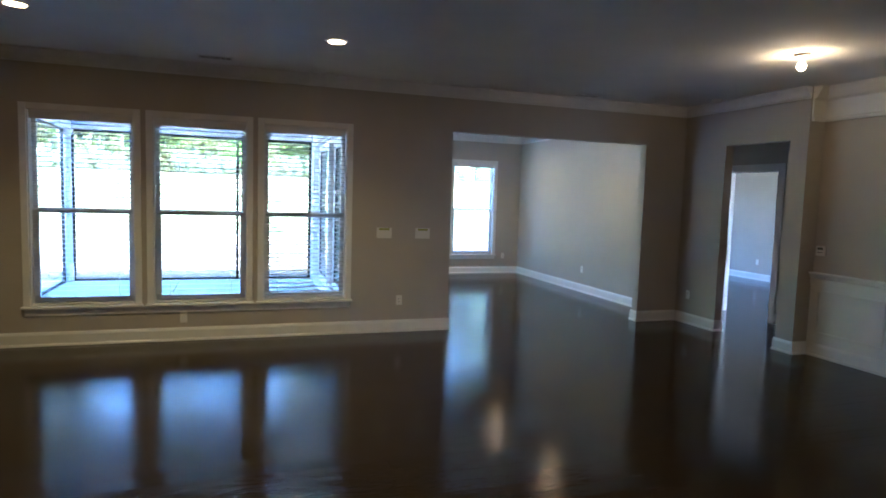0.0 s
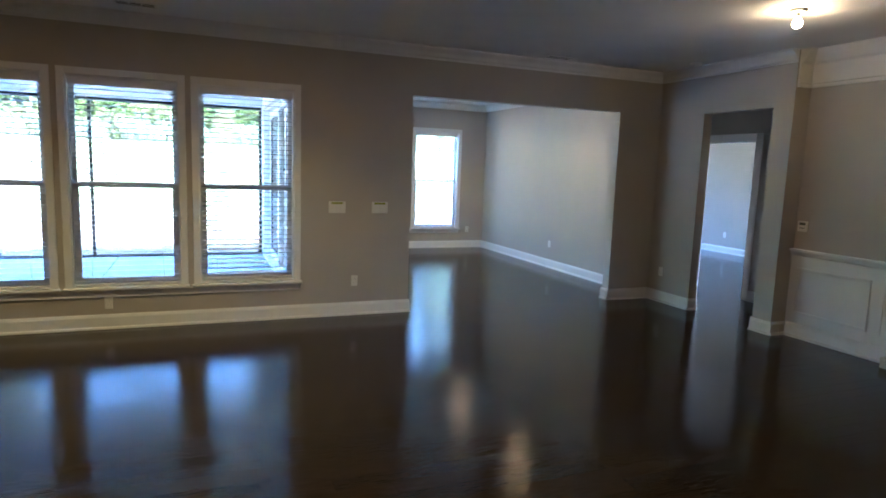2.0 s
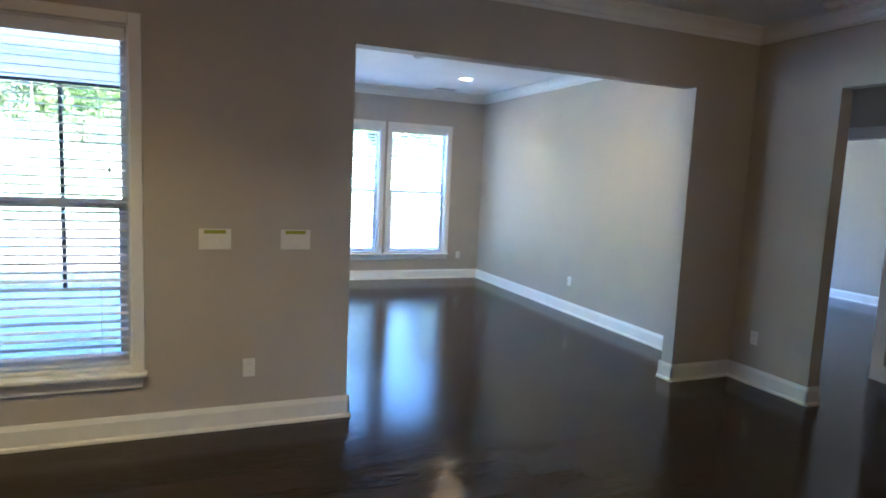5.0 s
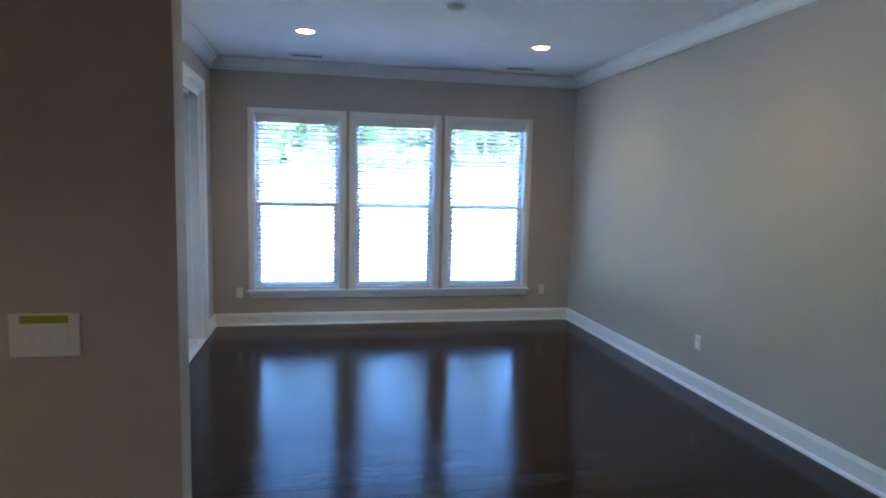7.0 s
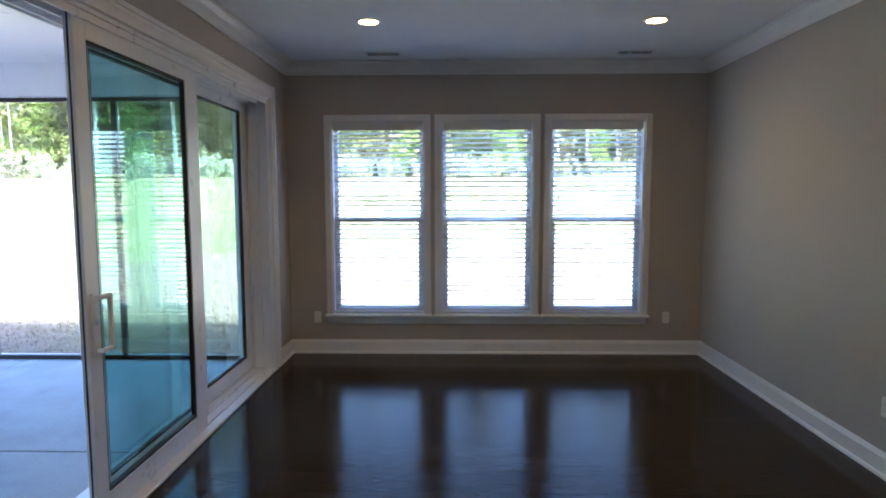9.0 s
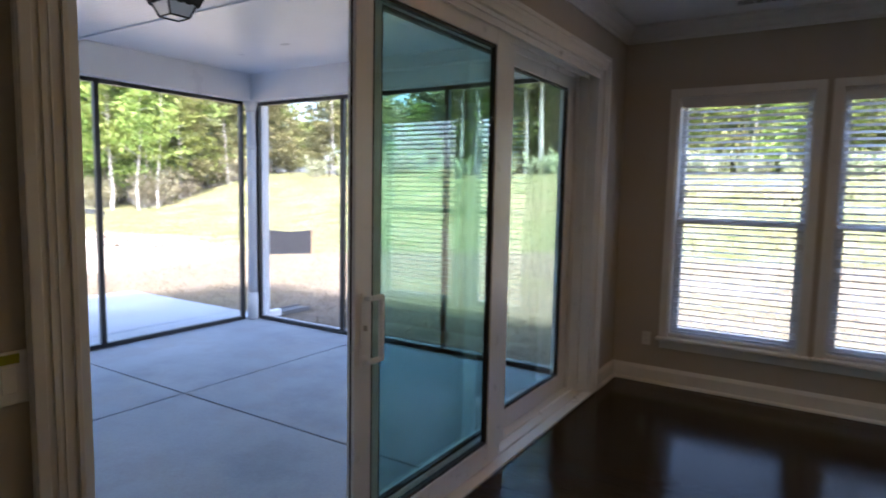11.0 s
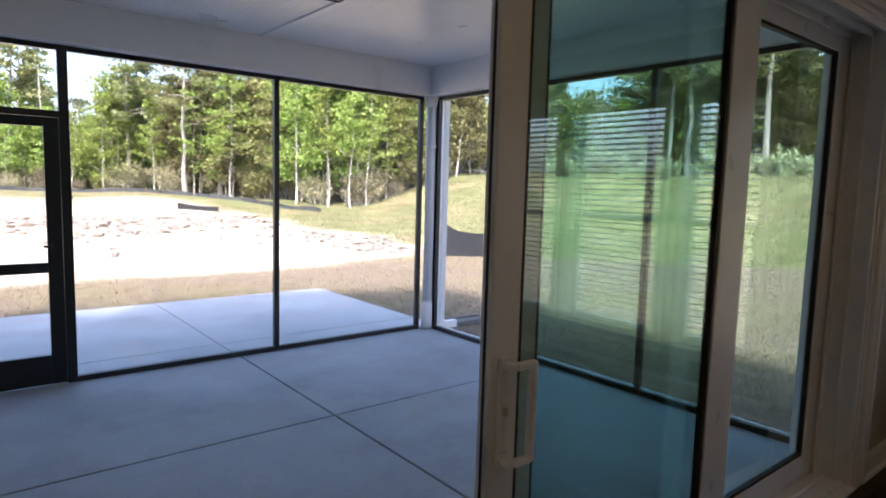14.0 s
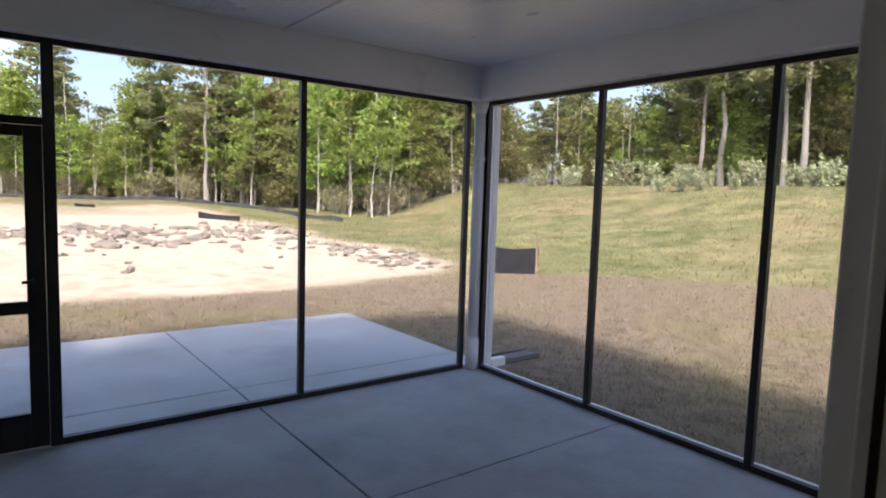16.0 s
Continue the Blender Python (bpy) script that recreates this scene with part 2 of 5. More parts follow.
wall("wall_bedroom", "y", -4.8, YE + WT, BX, BX + 0.12, 0, CEIL, [(BDY0, BDY1, 0, BDZ)], label="beige hall wall with a cased bedroom doorway")
wall("wall_hall_north", "x", XR + WT, BX, 0.62, 0.74, 0, CEIL)
# the hole in this hidden end wall is added to let daylight into the hall
wall("wall_hall_south", "x", DX + WT, BX, -4.8, -4.68, 0, CEIL, [(3.95, 4.6, 0.3, 2.3)])
# the east hole stays unseen, added for more daylight in the bedroom
wall("wall_bedroom_east", "y", -3.6, YE + WT, 8.6, 8.78, 0, CEIL, [(-3.1, -1.3, 0.45, 2.45)], label="plain pale bedroom wall")
wall("wall_bedroom_north", "x", BX, 8.78, YE + WT, YE + 2 * WT, 0, CEIL, [(5.1, 7.3, 0.3, 2.6)])
wall("wall_bedroom_south", "x", BX, 8.78, -3.78, -3.6, 0, CEIL)

bm = bmesh.new()
box(bm, GL - WT, 3.96, GB - WT, WT, CEIL, CEIL + 0.12)
tagged(part("ceiling_great_room", bm, M_CEIL), "flat white painted great room ceiling", "ceiling", kind="structure")
bm = bmesh.new()
box(bm, XL - 0.32, XR + WT, WT, YE + WT, CEIL, CEIL + 0.12)
tagged(part("ceiling_sunroom", bm, M_CEIL), "flat white painted sunroom ceiling", "ceiling", kind="structure")
bm = bmesh.new()
box(bm, 3.96, 8.78, -4.9, YE + 2 * WT, CEIL, CEIL + 0.12)
box(bm, XR + WT, 3.96, WT, YE + WT, CEIL, CEIL + 0.12)
tagged(part("ceiling_hall", bm, M_CEIL), "flat white painted ceiling of hall and bedroom", "ceiling", kind="structure")

# roof over the whole house, with its eaves
bm = bmesh.new()
rx0, rx1, ry0, ry1, rz = GL - 0.6, 9.2, GB - 0.6, 0.55, 3.12
ridge = 6.0
pts = [(rx0, ry0, rz), (rx1, ry0, rz), (rx1, ry1, rz), (rx0, ry1, rz), (rx0 + 4, -4.8, ridge), (rx1 - 4, -4.8, ridge)]
vs = [bm.verts.new(p) for p in pts]
for f in ((0, 1, 5, 4), (1, 2, 5), (2, 3, 4, 5), (3, 0, 4), (3, 2, 1, 0)):
    bm.faces.new([vs[i] for i in f])
pts = [(SX - 0.45, 0.55, rz), (9.2, 0.55, rz), (9.2, 5.85, rz), (SX - 0.45, 5.85, rz), (SX - 0.45, 0.55, 4.7), (9.2, 0.55, 4.7)]
vs = [bm.verts.new(p) for p in pts]
for f in ((3, 2, 5, 4), (0, 3, 4), (2, 1, 5), (1, 0, 4, 5), (0, 1, 2, 3)):
    bm.faces.new([vs[i] for i in f])
tagged(part("roof", bm, M_ROOF), "dark grey shingle roof over the house", "roof", kind="structure")

# ---- mouldings ----
CROWN = [(0, 0), (0.014, 0), (0.014, 0.022), (0.03, 0.035), (0.045, 0.07), (0.075, 0.10), (0.095, 0.108), (0.095, 0.128), (0, 0.128)]
BASE = [(0, 0), (0.032, 0), (0.032, 0.012), (0.026, 0.022), (0.018, 0.026), (0.018, 0.115), (0.012, 0.13), (0.006, 0.145), (0, 0.145)]


def run(name, profile, z, pieces, material, label, category):
    bm = bmesh.new()
    for p, q, side in pieces:
        sweep(bm, profile, (*p, z), (*q, z), side)
    return tagged(part(name, bm, material), label, category, kind="structure")


N, S, E_, W_ = (0, 1), (0, -1), (1, 0), (-1, 0)
CZ = CEIL - 0.128
run("crown_great_room", CROWN, CZ, [((GL, 0), (XR, 0), S), ((XR, -1.95), (XR, 0), W_), ((GL, GB), (GL, 0), E_), ((GL, GB), (DX, GB), N)], M_WHITE, "white crown moulding along the great room ceiling", "crown moulding")
run("crown_sunroom", CROWN, CZ, [((XL, YE), (XR, YE), S), ((XR, WT), (XR, YE), W_), ((XL, WT), (XL, YE), E_), ((XL, WT), (XR, WT), N)], M_WHITE, "white crown moulding along the sunroom ceiling", "crown moulding")
FRIEZE = [(0, 0), (0.03, 0), (0.03, 0.03), (0.018, 0.045), (0.018, 0.23), (0.05, 0.25), (0.10, 0.33), (0.115, 0.37), (0, 0.37)]
run("crown_dining", FRIEZE, CEIL - 0.37, [((DX, GB), (DX, -1.95), W_), ((XR + 0.02, -1.95), (DX, -1.95), S)], M_WHITE, "deep white crown moulding with a flat frieze", "crown moulding")
run("baseboard_great_room", BASE, 0, [((GL, 0), (0.018, 0), S), ((OPEN_X - 0.018, 0), (XR, 0), S), ((XR, HY1 - 0.018), (XR, 0), W_), ((XR, -1.95), (XR, HY0 + 0.018), W_), ((XR - 0.018, -1.95), (DX, -1.95), S), ((GL, GB), (GL, 0), E_), ((GL, GB), (DX, GB), N),
     ((0, -0.018), (0, WT + 0.018), E_), ((OPEN_X, -0.018), (OPEN_X, WT + 0.018), W_), ((XR - 0.018, HY1), (XR + WT, HY1), S), ((XR - 0.018, HY0), (XR + WT, HY0), N)], M_WHITE, "tall white baseboard with a shoe moulding", "baseboard")
run("baseboard_sunroom", BASE, 0, [((XL, YE), (XR, YE), S), ((XR, WT), (XR, YE), W_), ((XL, WT), (XL, DY0 - 0.11), E_), ((XL, DY1 + 0.11), (XL, YE), E_), ((XL, WT), (0.018, WT), N), ((OPEN_X - 0.018, WT), (XR, WT), N)], M_WHITE, "tall white baseboard round the sunroom", "baseboard")
run("baseboard_hall", BASE, 0, [((BX, -3.48), (BX, BDY0 - 0.09), W_), ((8.6, -3.6), (8.6, YE), W_), ((BX + 0.12, YE + WT), (8.6, YE + WT), S)], M_WHITE, "white baseboard in hall and bedroom", "baseboard")

# wainscot on the dining wall: rail, flat field, panel frames
wains = empty("wainscot", label="white panelled wainscot with a moulded chair rail", category="wainscot", kind="structure")
one_box("field", ((DX - 0.012), DX, -3.12, -1.95, 0, 0.84), M_WHITE, wains)
bm = bmesh.new()
sweep(bm, [(0, 0), (0.016, 0), (0.016, 0.07), (0.03, 0.085), (0.035, 0.11), (0.055, 0.12), (0.055, 0.14), (0, 0.14)], ((DX - 0.012), -3.12, 0.80), ((DX - 0.012), -1.955, 0.80), W_)
part("chair_rail", bm, M_WHITE, wains)
bm = bmesh.new()
sweep(bm, BASE, ((DX - 0.012), -3.12, 0), ((DX - 0.012), -1.97, 0), W_)
part("skirting", bm, M_WHITE, wains)
bm = bmesh.new()
a, b, z0, z1, t = -2.81, -2.03, 0.25, 0.745, 0.03
for d in ((a, b, z0, z0 + t), (a, b, z1 - t, z1), (a, a + t, z0 + t, z1 - t), (b - t, b, z0 + t, z1 - t)):
    box(bm, DX - 0.026, DX - 0.012, d[0], d[1], d[2], d[3], 0.004)
part("panel_mould", bm, M_WHITE, wains)
one_box("panel_mould", (DX - 0.026, DX - 0.012, -2.94, -2.91, 0.25, 0.745), M_WHITE, wains)

# bedroom door casing and jamb
dr = empty("door_2", label="open bedroom doorway with white moulded casing", category="doorway", kind="structure")
for sgn, x0, x1 in ((0, BX - 0.02, BX), (1, BX + 0.12, BX + 0.14)):
    bm = bmesh.new()
    box(bm, x0, x1, BDY0 - 0.09, BDY0, 0, BDZ + 0.09, 0.004)
    box(bm, x0, x1, BDY1, BDY1 + 0.09, 0, BDZ + 0.09, 0.004)
    box(bm, x0, x1, BDY0, BDY1, BDZ, BDZ + 0.09, 0.004)
    part("casing", bm, M_WHITE, dr)
bm = bmesh.new()
box(bm, BX - 0.004, BX + 0.124, BDY0, BDY0 + 0.02, 0, BDZ)
box(bm, BX - 0.004, BX + 0.124, BDY1 - 0.02, BDY1, 0, BDZ)
box(bm, BX - 0.004, BX + 0.124, BDY0 + 0.02, BDY1 - 0.02, BDZ - 0.02, BDZ)
box(bm, BX + 0.05, BX + 0.062, BDY0 + 0.02, BDY0 + 0.05, 0, BDZ - 0.02)
part("jamb", bm, M_WHITE, dr)
one_box("strike_plate", (BX + 0.065, BX + 0.095, BDY0 + 0.02, BDY0 + 0.023, 0.93, 1.0), M_BRONZE, dr, "dark metal strike plate")


# ---- windows ----
def window(name, a, b, y, where):
    """A double-hung window in a wall whose room face is at y, with the wall behind it."""
    w = empty(name, pose((a + b) / 2, y, WZ0), label=where, category="window", kind="structure")
    z0, z1 = WZ0, WZ1
    i0, i1, top = a + CASE, b - CASE, z1 - CASE
    bm = bmesh.new()
    for d in ((a, i0, z0, z1), (i1, b, z0, z1), (i0, i1, top, z1)):
        box(bm, d[0], d[1], y - 0.02, y + 0.001, d[2], d[3], 0.005)
    part("casing", bm, M_WHITE, w)
    bm = bmesh.new()
    box(bm, a - 0.015, b + 0.015, y - 0.055, y + 0.03, z0 - 0.025, z0 + 0.003, 0.008)
    part("sill", bm, M_WHITE, w)
    bm = bmesh.new()
    for d in ((i0, i0 + 0.012, z0, top), (i1 - 0.012, i1, z0, top), (i0 + 0.012, i1 - 0.012, top - 0.012, top)):
        box(bm, d[0], d[1], y + 0.002, y + WT + 0.03, d[2], d[3])
    box(bm, i0 + 0.012, i1 - 0.012, y + 0.03, y + WT + 0.03, z0, z0 + 0.03)
    part("frame", bm, M_VINYL, w)
    mid = 1.385
    s0, s1 = i0 + 0.012, i1 - 0.012
    for nm, yy, lo, hi, st in (("lower_sash", y + 0.072, z0 + 0.03, mid + 0.02, 0.055), ("upper_sash", y + 0.106, mid - 0.02, top - 0.012, 0.042)):
        bm = bmesh.new()
        box(bm, s0, s0 + st, yy, yy + 0.038, lo, hi, 0.004)
        box(bm, s1 - st, s1, yy, yy + 0.038, lo, hi, 0.004)
        box(bm, s0 + st, s1 - st, yy, yy + 0.038, lo, lo + 0.05, 0.004)
        box(bm, s0 + st, s1 - st, yy, yy + 0.038, hi - 0.042, hi, 0.004)
        sash = part(nm, bm, M_VINYL, w)
        bm = bmesh.new()
        box(bm, s0 + st, s1 - st, yy + 0.016, yy + 0.020, lo + 0.05, hi - 0.042)
        pane = part("pane", bm, M_PANE, sash)
        pane.visible_shadow = False
    return w


def apron(units, y):
    bm = bmesh.new()
    box(bm, units[0][0] + 0.01, units[-1][1] - 0.01, y - 0.018, y, WZ0 - 0.095, WZ0 - 0.026, 0.004)
    tagged(part("apron_trim", bm, M_WHITE), "white apron board under the window sills", "trim", kind="structure")


SLATS = 38
slat_mesh = {}


def slat(width):
    key = round(width, 3)
    if key not in slat_mesh:
        bm = bmesh.new()
        rows = []
        for yy, zz in ((-0.024, -0.0035), (-0.012, 0.0005), (0.012, 0.0005), (0.024, -0.0035)):
            rows.append([bm.verts.new((sx * width / 2, yy, zz)) for sx in (-1, 1)])
        for r, s in zip(rows, rows[1:]):
            bm.faces.new((r[0], r[1], s[1], s[0]))
        bmesh.ops.solidify(bm, geom=bm.faces[:], thickness=0.0025)
        bmesh.ops.recalc_face_normals(bm, faces=bm.faces)
        me = bpy.data.meshes.new("slat")
        bm.to_mesh(me)
        bm.free()
        me.materials.append(M_SLAT)
        slat_mesh[key] = me
    return slat_mesh[key]


def blind(a, b, y, tilt, group):
    i0, i1, top = a + CASE + 0.018, b - CASE - 0.018, WZ1 - CASE - 0.014
    cx = (i0 + i1) / 2
    bl = empty("window_blind", pose(cx, y + 0.045, top), label="white horizontal slat blind, lowered with open slats", category="blind", group=group)
    bm = bmesh.new()
    box(bm, i0, i1, y + 0.006, y + 0.018, top - 0.075, top, 0.003)
    box(bm, i0, i1, y + 0.018, y + 0.07, top - 0.04, top)
    part("valance", bm, M_SLAT, bl)
    z_hi, z_lo = top - 0.10, WZ0 + 0.055
    me = slat(i1 - i0 - 0.01)
    for k in range(SLATS):
        z = z_hi + (z_lo - z_hi) * k / (SLATS - 1)
        share("slat", me, bl, pose(0, 0, z - top, tilt + random.uniform(-0.8, 0.8)))
    one_box("bottom_rail", (i0 + 0.005, i1 - 0.005, y + 0.022, y + 0.068, WZ0 + 0.008, WZ0 + 0.026), M_SLAT, bl, bev=0.004)
    for sx in (i0 + 0.14, i1 - 0.14):
        bm = bmesh.new()
        for yy in (y + 0.019, y + 0.071):
            box(bm, sx - 0.0008, sx + 0.0008, yy - 0.0008, yy + 0.0008, WZ0 + 0.02, top - 0.04)
        part("ladder_cord", bm, M_SLAT, bl)
    bm = bmesh.new()
    tube(bm, i0 + 0.05, y + 0.0, 1.62, top - 0.05, 0.0012, 6)
    tube(bm, i0 + 0.05, y + 0.0, 1.57, 1.62, 0.006, 8, 0.003)
    part("pull_cord", bm, M_SLAT, bl)
    for tx, tz in ((i0 + 0.075, 1.60), (i1 - 0.085, 1.57)):
        bm = bmesh.new()
        tube(bm, tx, y + 0.012, tz, tz + 0.035, 0.010, 8, 0.004)
        part("cord_tassel", bm, M_BRONZE, bl, "dark wooden cord tassel")
    return bl


for k, (a, b) in enumerate(WIN_A):
    window("window_%d" % (k + 1), a, b, 0, "white double-hung window looking onto the screened porch")
    blind(a, b, 0, (-8, -8, 10)[k], "great room blinds")
apron(WIN_A, 0)
for k, (a, b) in enumerate(WIN_B):
    window("window_%d" % (k + 4), a, b, YE, "white double-hung sunroom window facing the grassy slope")
    blind(a, b, YE, -19, "sunroom blinds")
apron(WIN_B, YE)
# unseen north window, and an east one added to brighten the bedroom
bw = empty("window_7", label="bedroom windows out of sight, the east one added for more light", category="window", kind="structure")
bm = bmesh.new()
for d in ((5.1, 5.16, 0.3, 2.6), (7.24, 7.3, 0.3, 2.6), (5.16, 7.24, 0.3, 0.36), (5.16, 7.24, 2.54, 2.6), (6.17, 6.23, 0.36, 2.54)):
    box(bm, d[0], d[1], YE + WT + 0.05, YE + WT + 0.10, d[2], d[3])
for d in ((-3.1, -3.04, 0.45, 2.45), (-1.36, -1.3, 0.45, 2.45), (-3.04, -1.36, 0.45, 0.51), (-3.04, -1.36, 2.39, 2.45)):
    box(bm, 8.66, 8.72, d[0], d[1], d[2], d[3])
part("frame", bm, M_VINYL, bw)
# frame for the added window that brightens the hall, never in view
hw = empty("window_8", label="unseen narrow window added to bring daylight into the hall", category="window", kind="structure")
bm = bmesh.new()
for d in ((3.95, 4.0, 0.3, 2.3), (4.55, 4.6, 0.3, 2.3), (4.0, 4.55, 0.3, 0.36), (4.0, 4.55, 2.24, 2.3), (4.0, 4.55, 1.28, 1.33)):
    box(bm, d[0], d[1], -4.77, -4.72, d[2], d[3])
part("frame", bm, M_VINYL, hw)

# ---- sliding door ----
sd = empty("door_1", pose(XL, DY0, 0), label="white three-panel sliding glass door, half open to the porch", category="sliding door", kind="structure")
bm = bmesh.new()
c = 0.11
PROF = 0.022
box(bm, XL, XL + PROF, DY0 - c, DY0, 0, DZ + c, 0.005)
box(bm, XL, XL + PROF, DY1, DY1 + c, 0, DZ + c, 0.005)
box(bm, XL, XL + PROF, DY0, DY1, DZ, DZ + c, 0.005)
box(bm, XL + PROF, XL + PROF + 0.012, DY0 - c, DY0 - c + 0.03, 0, DZ + c, 0.004)
box(bm, XL + PROF, XL + PROF + 0.012, DY1 + c - 0.03, DY1 + c, 0, DZ + c, 0.004)
box(bm, XL + PROF, XL + PROF + 0.012, DY0 - c + 0.03, DY1 + c - 0.03, DZ + c - 0.03, DZ + c, 0.004)
for o, w, p in ((0.046, 0.012, 0.006), (0.066, 0.006, 0.004), (0.096, 0.014, 0.008)):
    box(bm, XL + PROF, XL + PROF + p, DY0 - c + o, DY0 - c + o + w, 0, DZ + c - o, 0.002)
    box(bm, XL + PROF, XL + PROF + p, DY1 + c - o - w, DY1 + c - o, 0, DZ + c - o, 0.002)
    box(bm, XL + PROF, XL + PROF + p, DY0 - c + o + w, DY1 + c - o - w, DZ + c - o - w, DZ + c - o, 0.002)
part("casing", bm, M_WHITE, sd)
bm = bmesh.new()
XO = XL - 0.32
for y0, y1 in ((DY0, DY0 + 0.022), (DY1 - 0.022, DY1)):
    box(bm, XO - 0.01, XL + 0.004, y0, y1, 0, DZ)
box(bm, XO - 0.01, XL + 0.004, DY0 + 0.022, DY1 - 0.022, DZ - 0.022, DZ)
part("jamb", bm, M_VINYL, sd)
TR = [XL - 0.05, XL - 0.135, XL - 0.22]  # the three tracks
bm = bmesh.new()
for tx in TR + [XL - 0.265]:
    off = 0.042
    for y0, y1 in ((DY0 + 0.022, DY0 + 0.04), (DY1 - 0.045, DY1 - 0.022)):
        box(bm, tx + off - 0.012, tx + off, y0, y1, 0.02, DZ - 0.022, 0.002)
    box(bm, tx + off - 0.012, tx + off, DY0 + 0.04, DY1 - 0.045, DZ - 0.06, DZ - 0.022, 0.002)
part("track_guides", bm, M_VINYL, sd)
bm = bmesh.new()
box(bm, XO - 0.03, XL + 0.03, DY0 + 0.0225, DY1 - 0.0225, -0.03, 0.016, 0.003)
for tx in TR:
    box(bm, tx - 0.006, tx + 0.006, DY0 + 0.03, DY1 - 0.03, 0.016, 0.03)
part("threshold", bm, M_VINYL, sd, "white sill with three tracks")
one_box("floor_seam", (XL + 0.031, XL + 0.042, DY0 + 0.02, DY1 - 0.02, -0.01, 0.0045), M_GASKET, sd)


def panel(x, y0, y1, handle):
    """One leaf: frame, gasket, sealed pane."""
    sl, sr, zb, zt, th = 0.105, 0.155, 0.03, DZ - 0.03, 0.042
    zg0, zg1 = 0.155, 2.39
    bm = bmesh.new()
    box(bm, x - th / 2, x + th / 2, y0, y0 + sl, zb, zt, 0.004)
    box(bm, x - th / 2, x + th / 2, y1 - sr, y1, zb, zt, 0.004)
    box(bm, x - th / 2, x + th / 2, y0 + sl, y1 - sr, zb, zg0, 0.004)
    box(bm, x - th / 2, x + th / 2, y0 + sl, y1 - sr, zg1, zt, 0.004)
    leaf = part("leaf", bm, M_VINYL, sd)
    bm = bmesh.new()
    g = 0.016
    for a, b, c0, c1 in ((y0 + sl, y0 + sl + g, zg0, zg1), (y1 - sr - g, y1 - sr, zg0, zg1), (y0 + sl + g, y1 - sr - g, zg0, zg0 + g), (y0 + sl + g, y1 - sr - g, zg1 - g, zg1)):
        box(bm, x - 0.014, x + 0.014, a, b, c0, c1)
    part("gasket", bm, M_GASKET, leaf, "black glazing gasket")
    bm = bmesh.new()
    box(bm, x - 0.003, x + 0.003, y0 + sl + g, y1 - sr - g, zg0 + g, zg1 - g)
    pane = part("pane", bm, M_TINT, leaf, "green-tinted low-e glass pane")
    pane.visible_shadow = False
    if handle:
        one_box("weatherstrip", (x - 0.005, x + 0.004, y0 - 0.002, y0 + 0.001, zb + 0.01, zt - 0.01), M_GASKET, leaf, "dark weatherstrip on the leading edge")
    if handle:
        hx, hy = x + th / 2, y0 + 0.042
        bm = bmesh.new()
        box(bm, hx, hx + 0.012, hy - 0.016, hy + 0.016, 0.885, 1.185, 0.006)
        for z in (0.905, 1.165):
            box(bm, hx + 0.006, hx + 0.018, hy - 0.019, hy + 0.019, z - 0.022, z + 0.022, 0.005)
            box(bm, hx + 0.016, hx + 0.050, hy - 0.010, hy + 0.012, z - 0.010, z + 0.010, 0.004)
            box(bm, hx + 0.036, hx + 0.054, hy + 0.010, hy + 0.075, z - 0.011, z + 0.011, 0.005)
        box(bm, hx + 0.034, hx + 0.056, hy + 0.062, hy + 0.084, 0.895, 1.175, 0.007)
        part("handle", bm, M_VINYL, leaf, "white pull handle")
        bm = bmesh.new()
        box(bm, hx + 0.012, hx + 0.03, hy - 0.004, hy + 0.004, 1.03, 1.052, 0.002)
        part("latch_lever", bm, M_STEEL, leaf)
    return leaf


panel(TR[0], 1.835, 3.150, True)
panel(TR[1], 1.996, 3.375, False)
panel(TR[2], 3.40, 4.70 - 0.062, False)


# ---- ceiling lights, vents and detectors ----
def can_light(x, y, group, watts):
    ob = empty("recessed_light", pose(x, y, CEIL), label="lit recessed ceiling light with a white trim ring", category="ceiling light", group=group)
    bm = bmesh.new()
    bmesh.ops.create_circle(bm, segments=36, radius=0.098)
    inner = bmesh.ops.create_circle(bm, segments=36, radius=0.074)
    bmesh.ops.bridge_loops(bm, edges=bm.edges[:])
    bmesh.ops.solidify(bm, geom=bm.faces[:], thickness=0.008)
    bmesh.ops.translate(bm, vec=(x, y, CEIL - 0.009), verts=bm.verts[:])
    part("trim_ring", bm, M_WHITE, ob)
    bm = bmesh.new()
    tube(bm, x, y, CEIL - 0.0045, CEIL - 0.0005, 0.0735, 32)
    part("lens", bm, M_CAN, ob, "glowing warm white lens")
    lamp = new("can_lamp", bpy.data.lights.new("can_lamp", "SPOT"))
    lamp.data.energy, lamp.data.color = watts, (1.0, 0.62, 0.17)
    lamp.data.spot_size, lamp.data.spot_blend, lamp.data.shadow_soft_size = radians(125), 0.7, 0.06
    lamp.matrix_world = pose(x, y, CEIL - 0.03)
    return ob


for x, y in ((-1.67, -1.62), (-4.04, -1.70), (-1.67, -5.4), (-4.04, -5.4)):
    can_light(x, y, "great room can lights", 2.5)
for x, y in ((0.26, 3.80), (2.45, 3.82), (0.26, 1.55), (2.45, 1.55)):
    can_light(x, y, "sunroom can lights", 1.2)

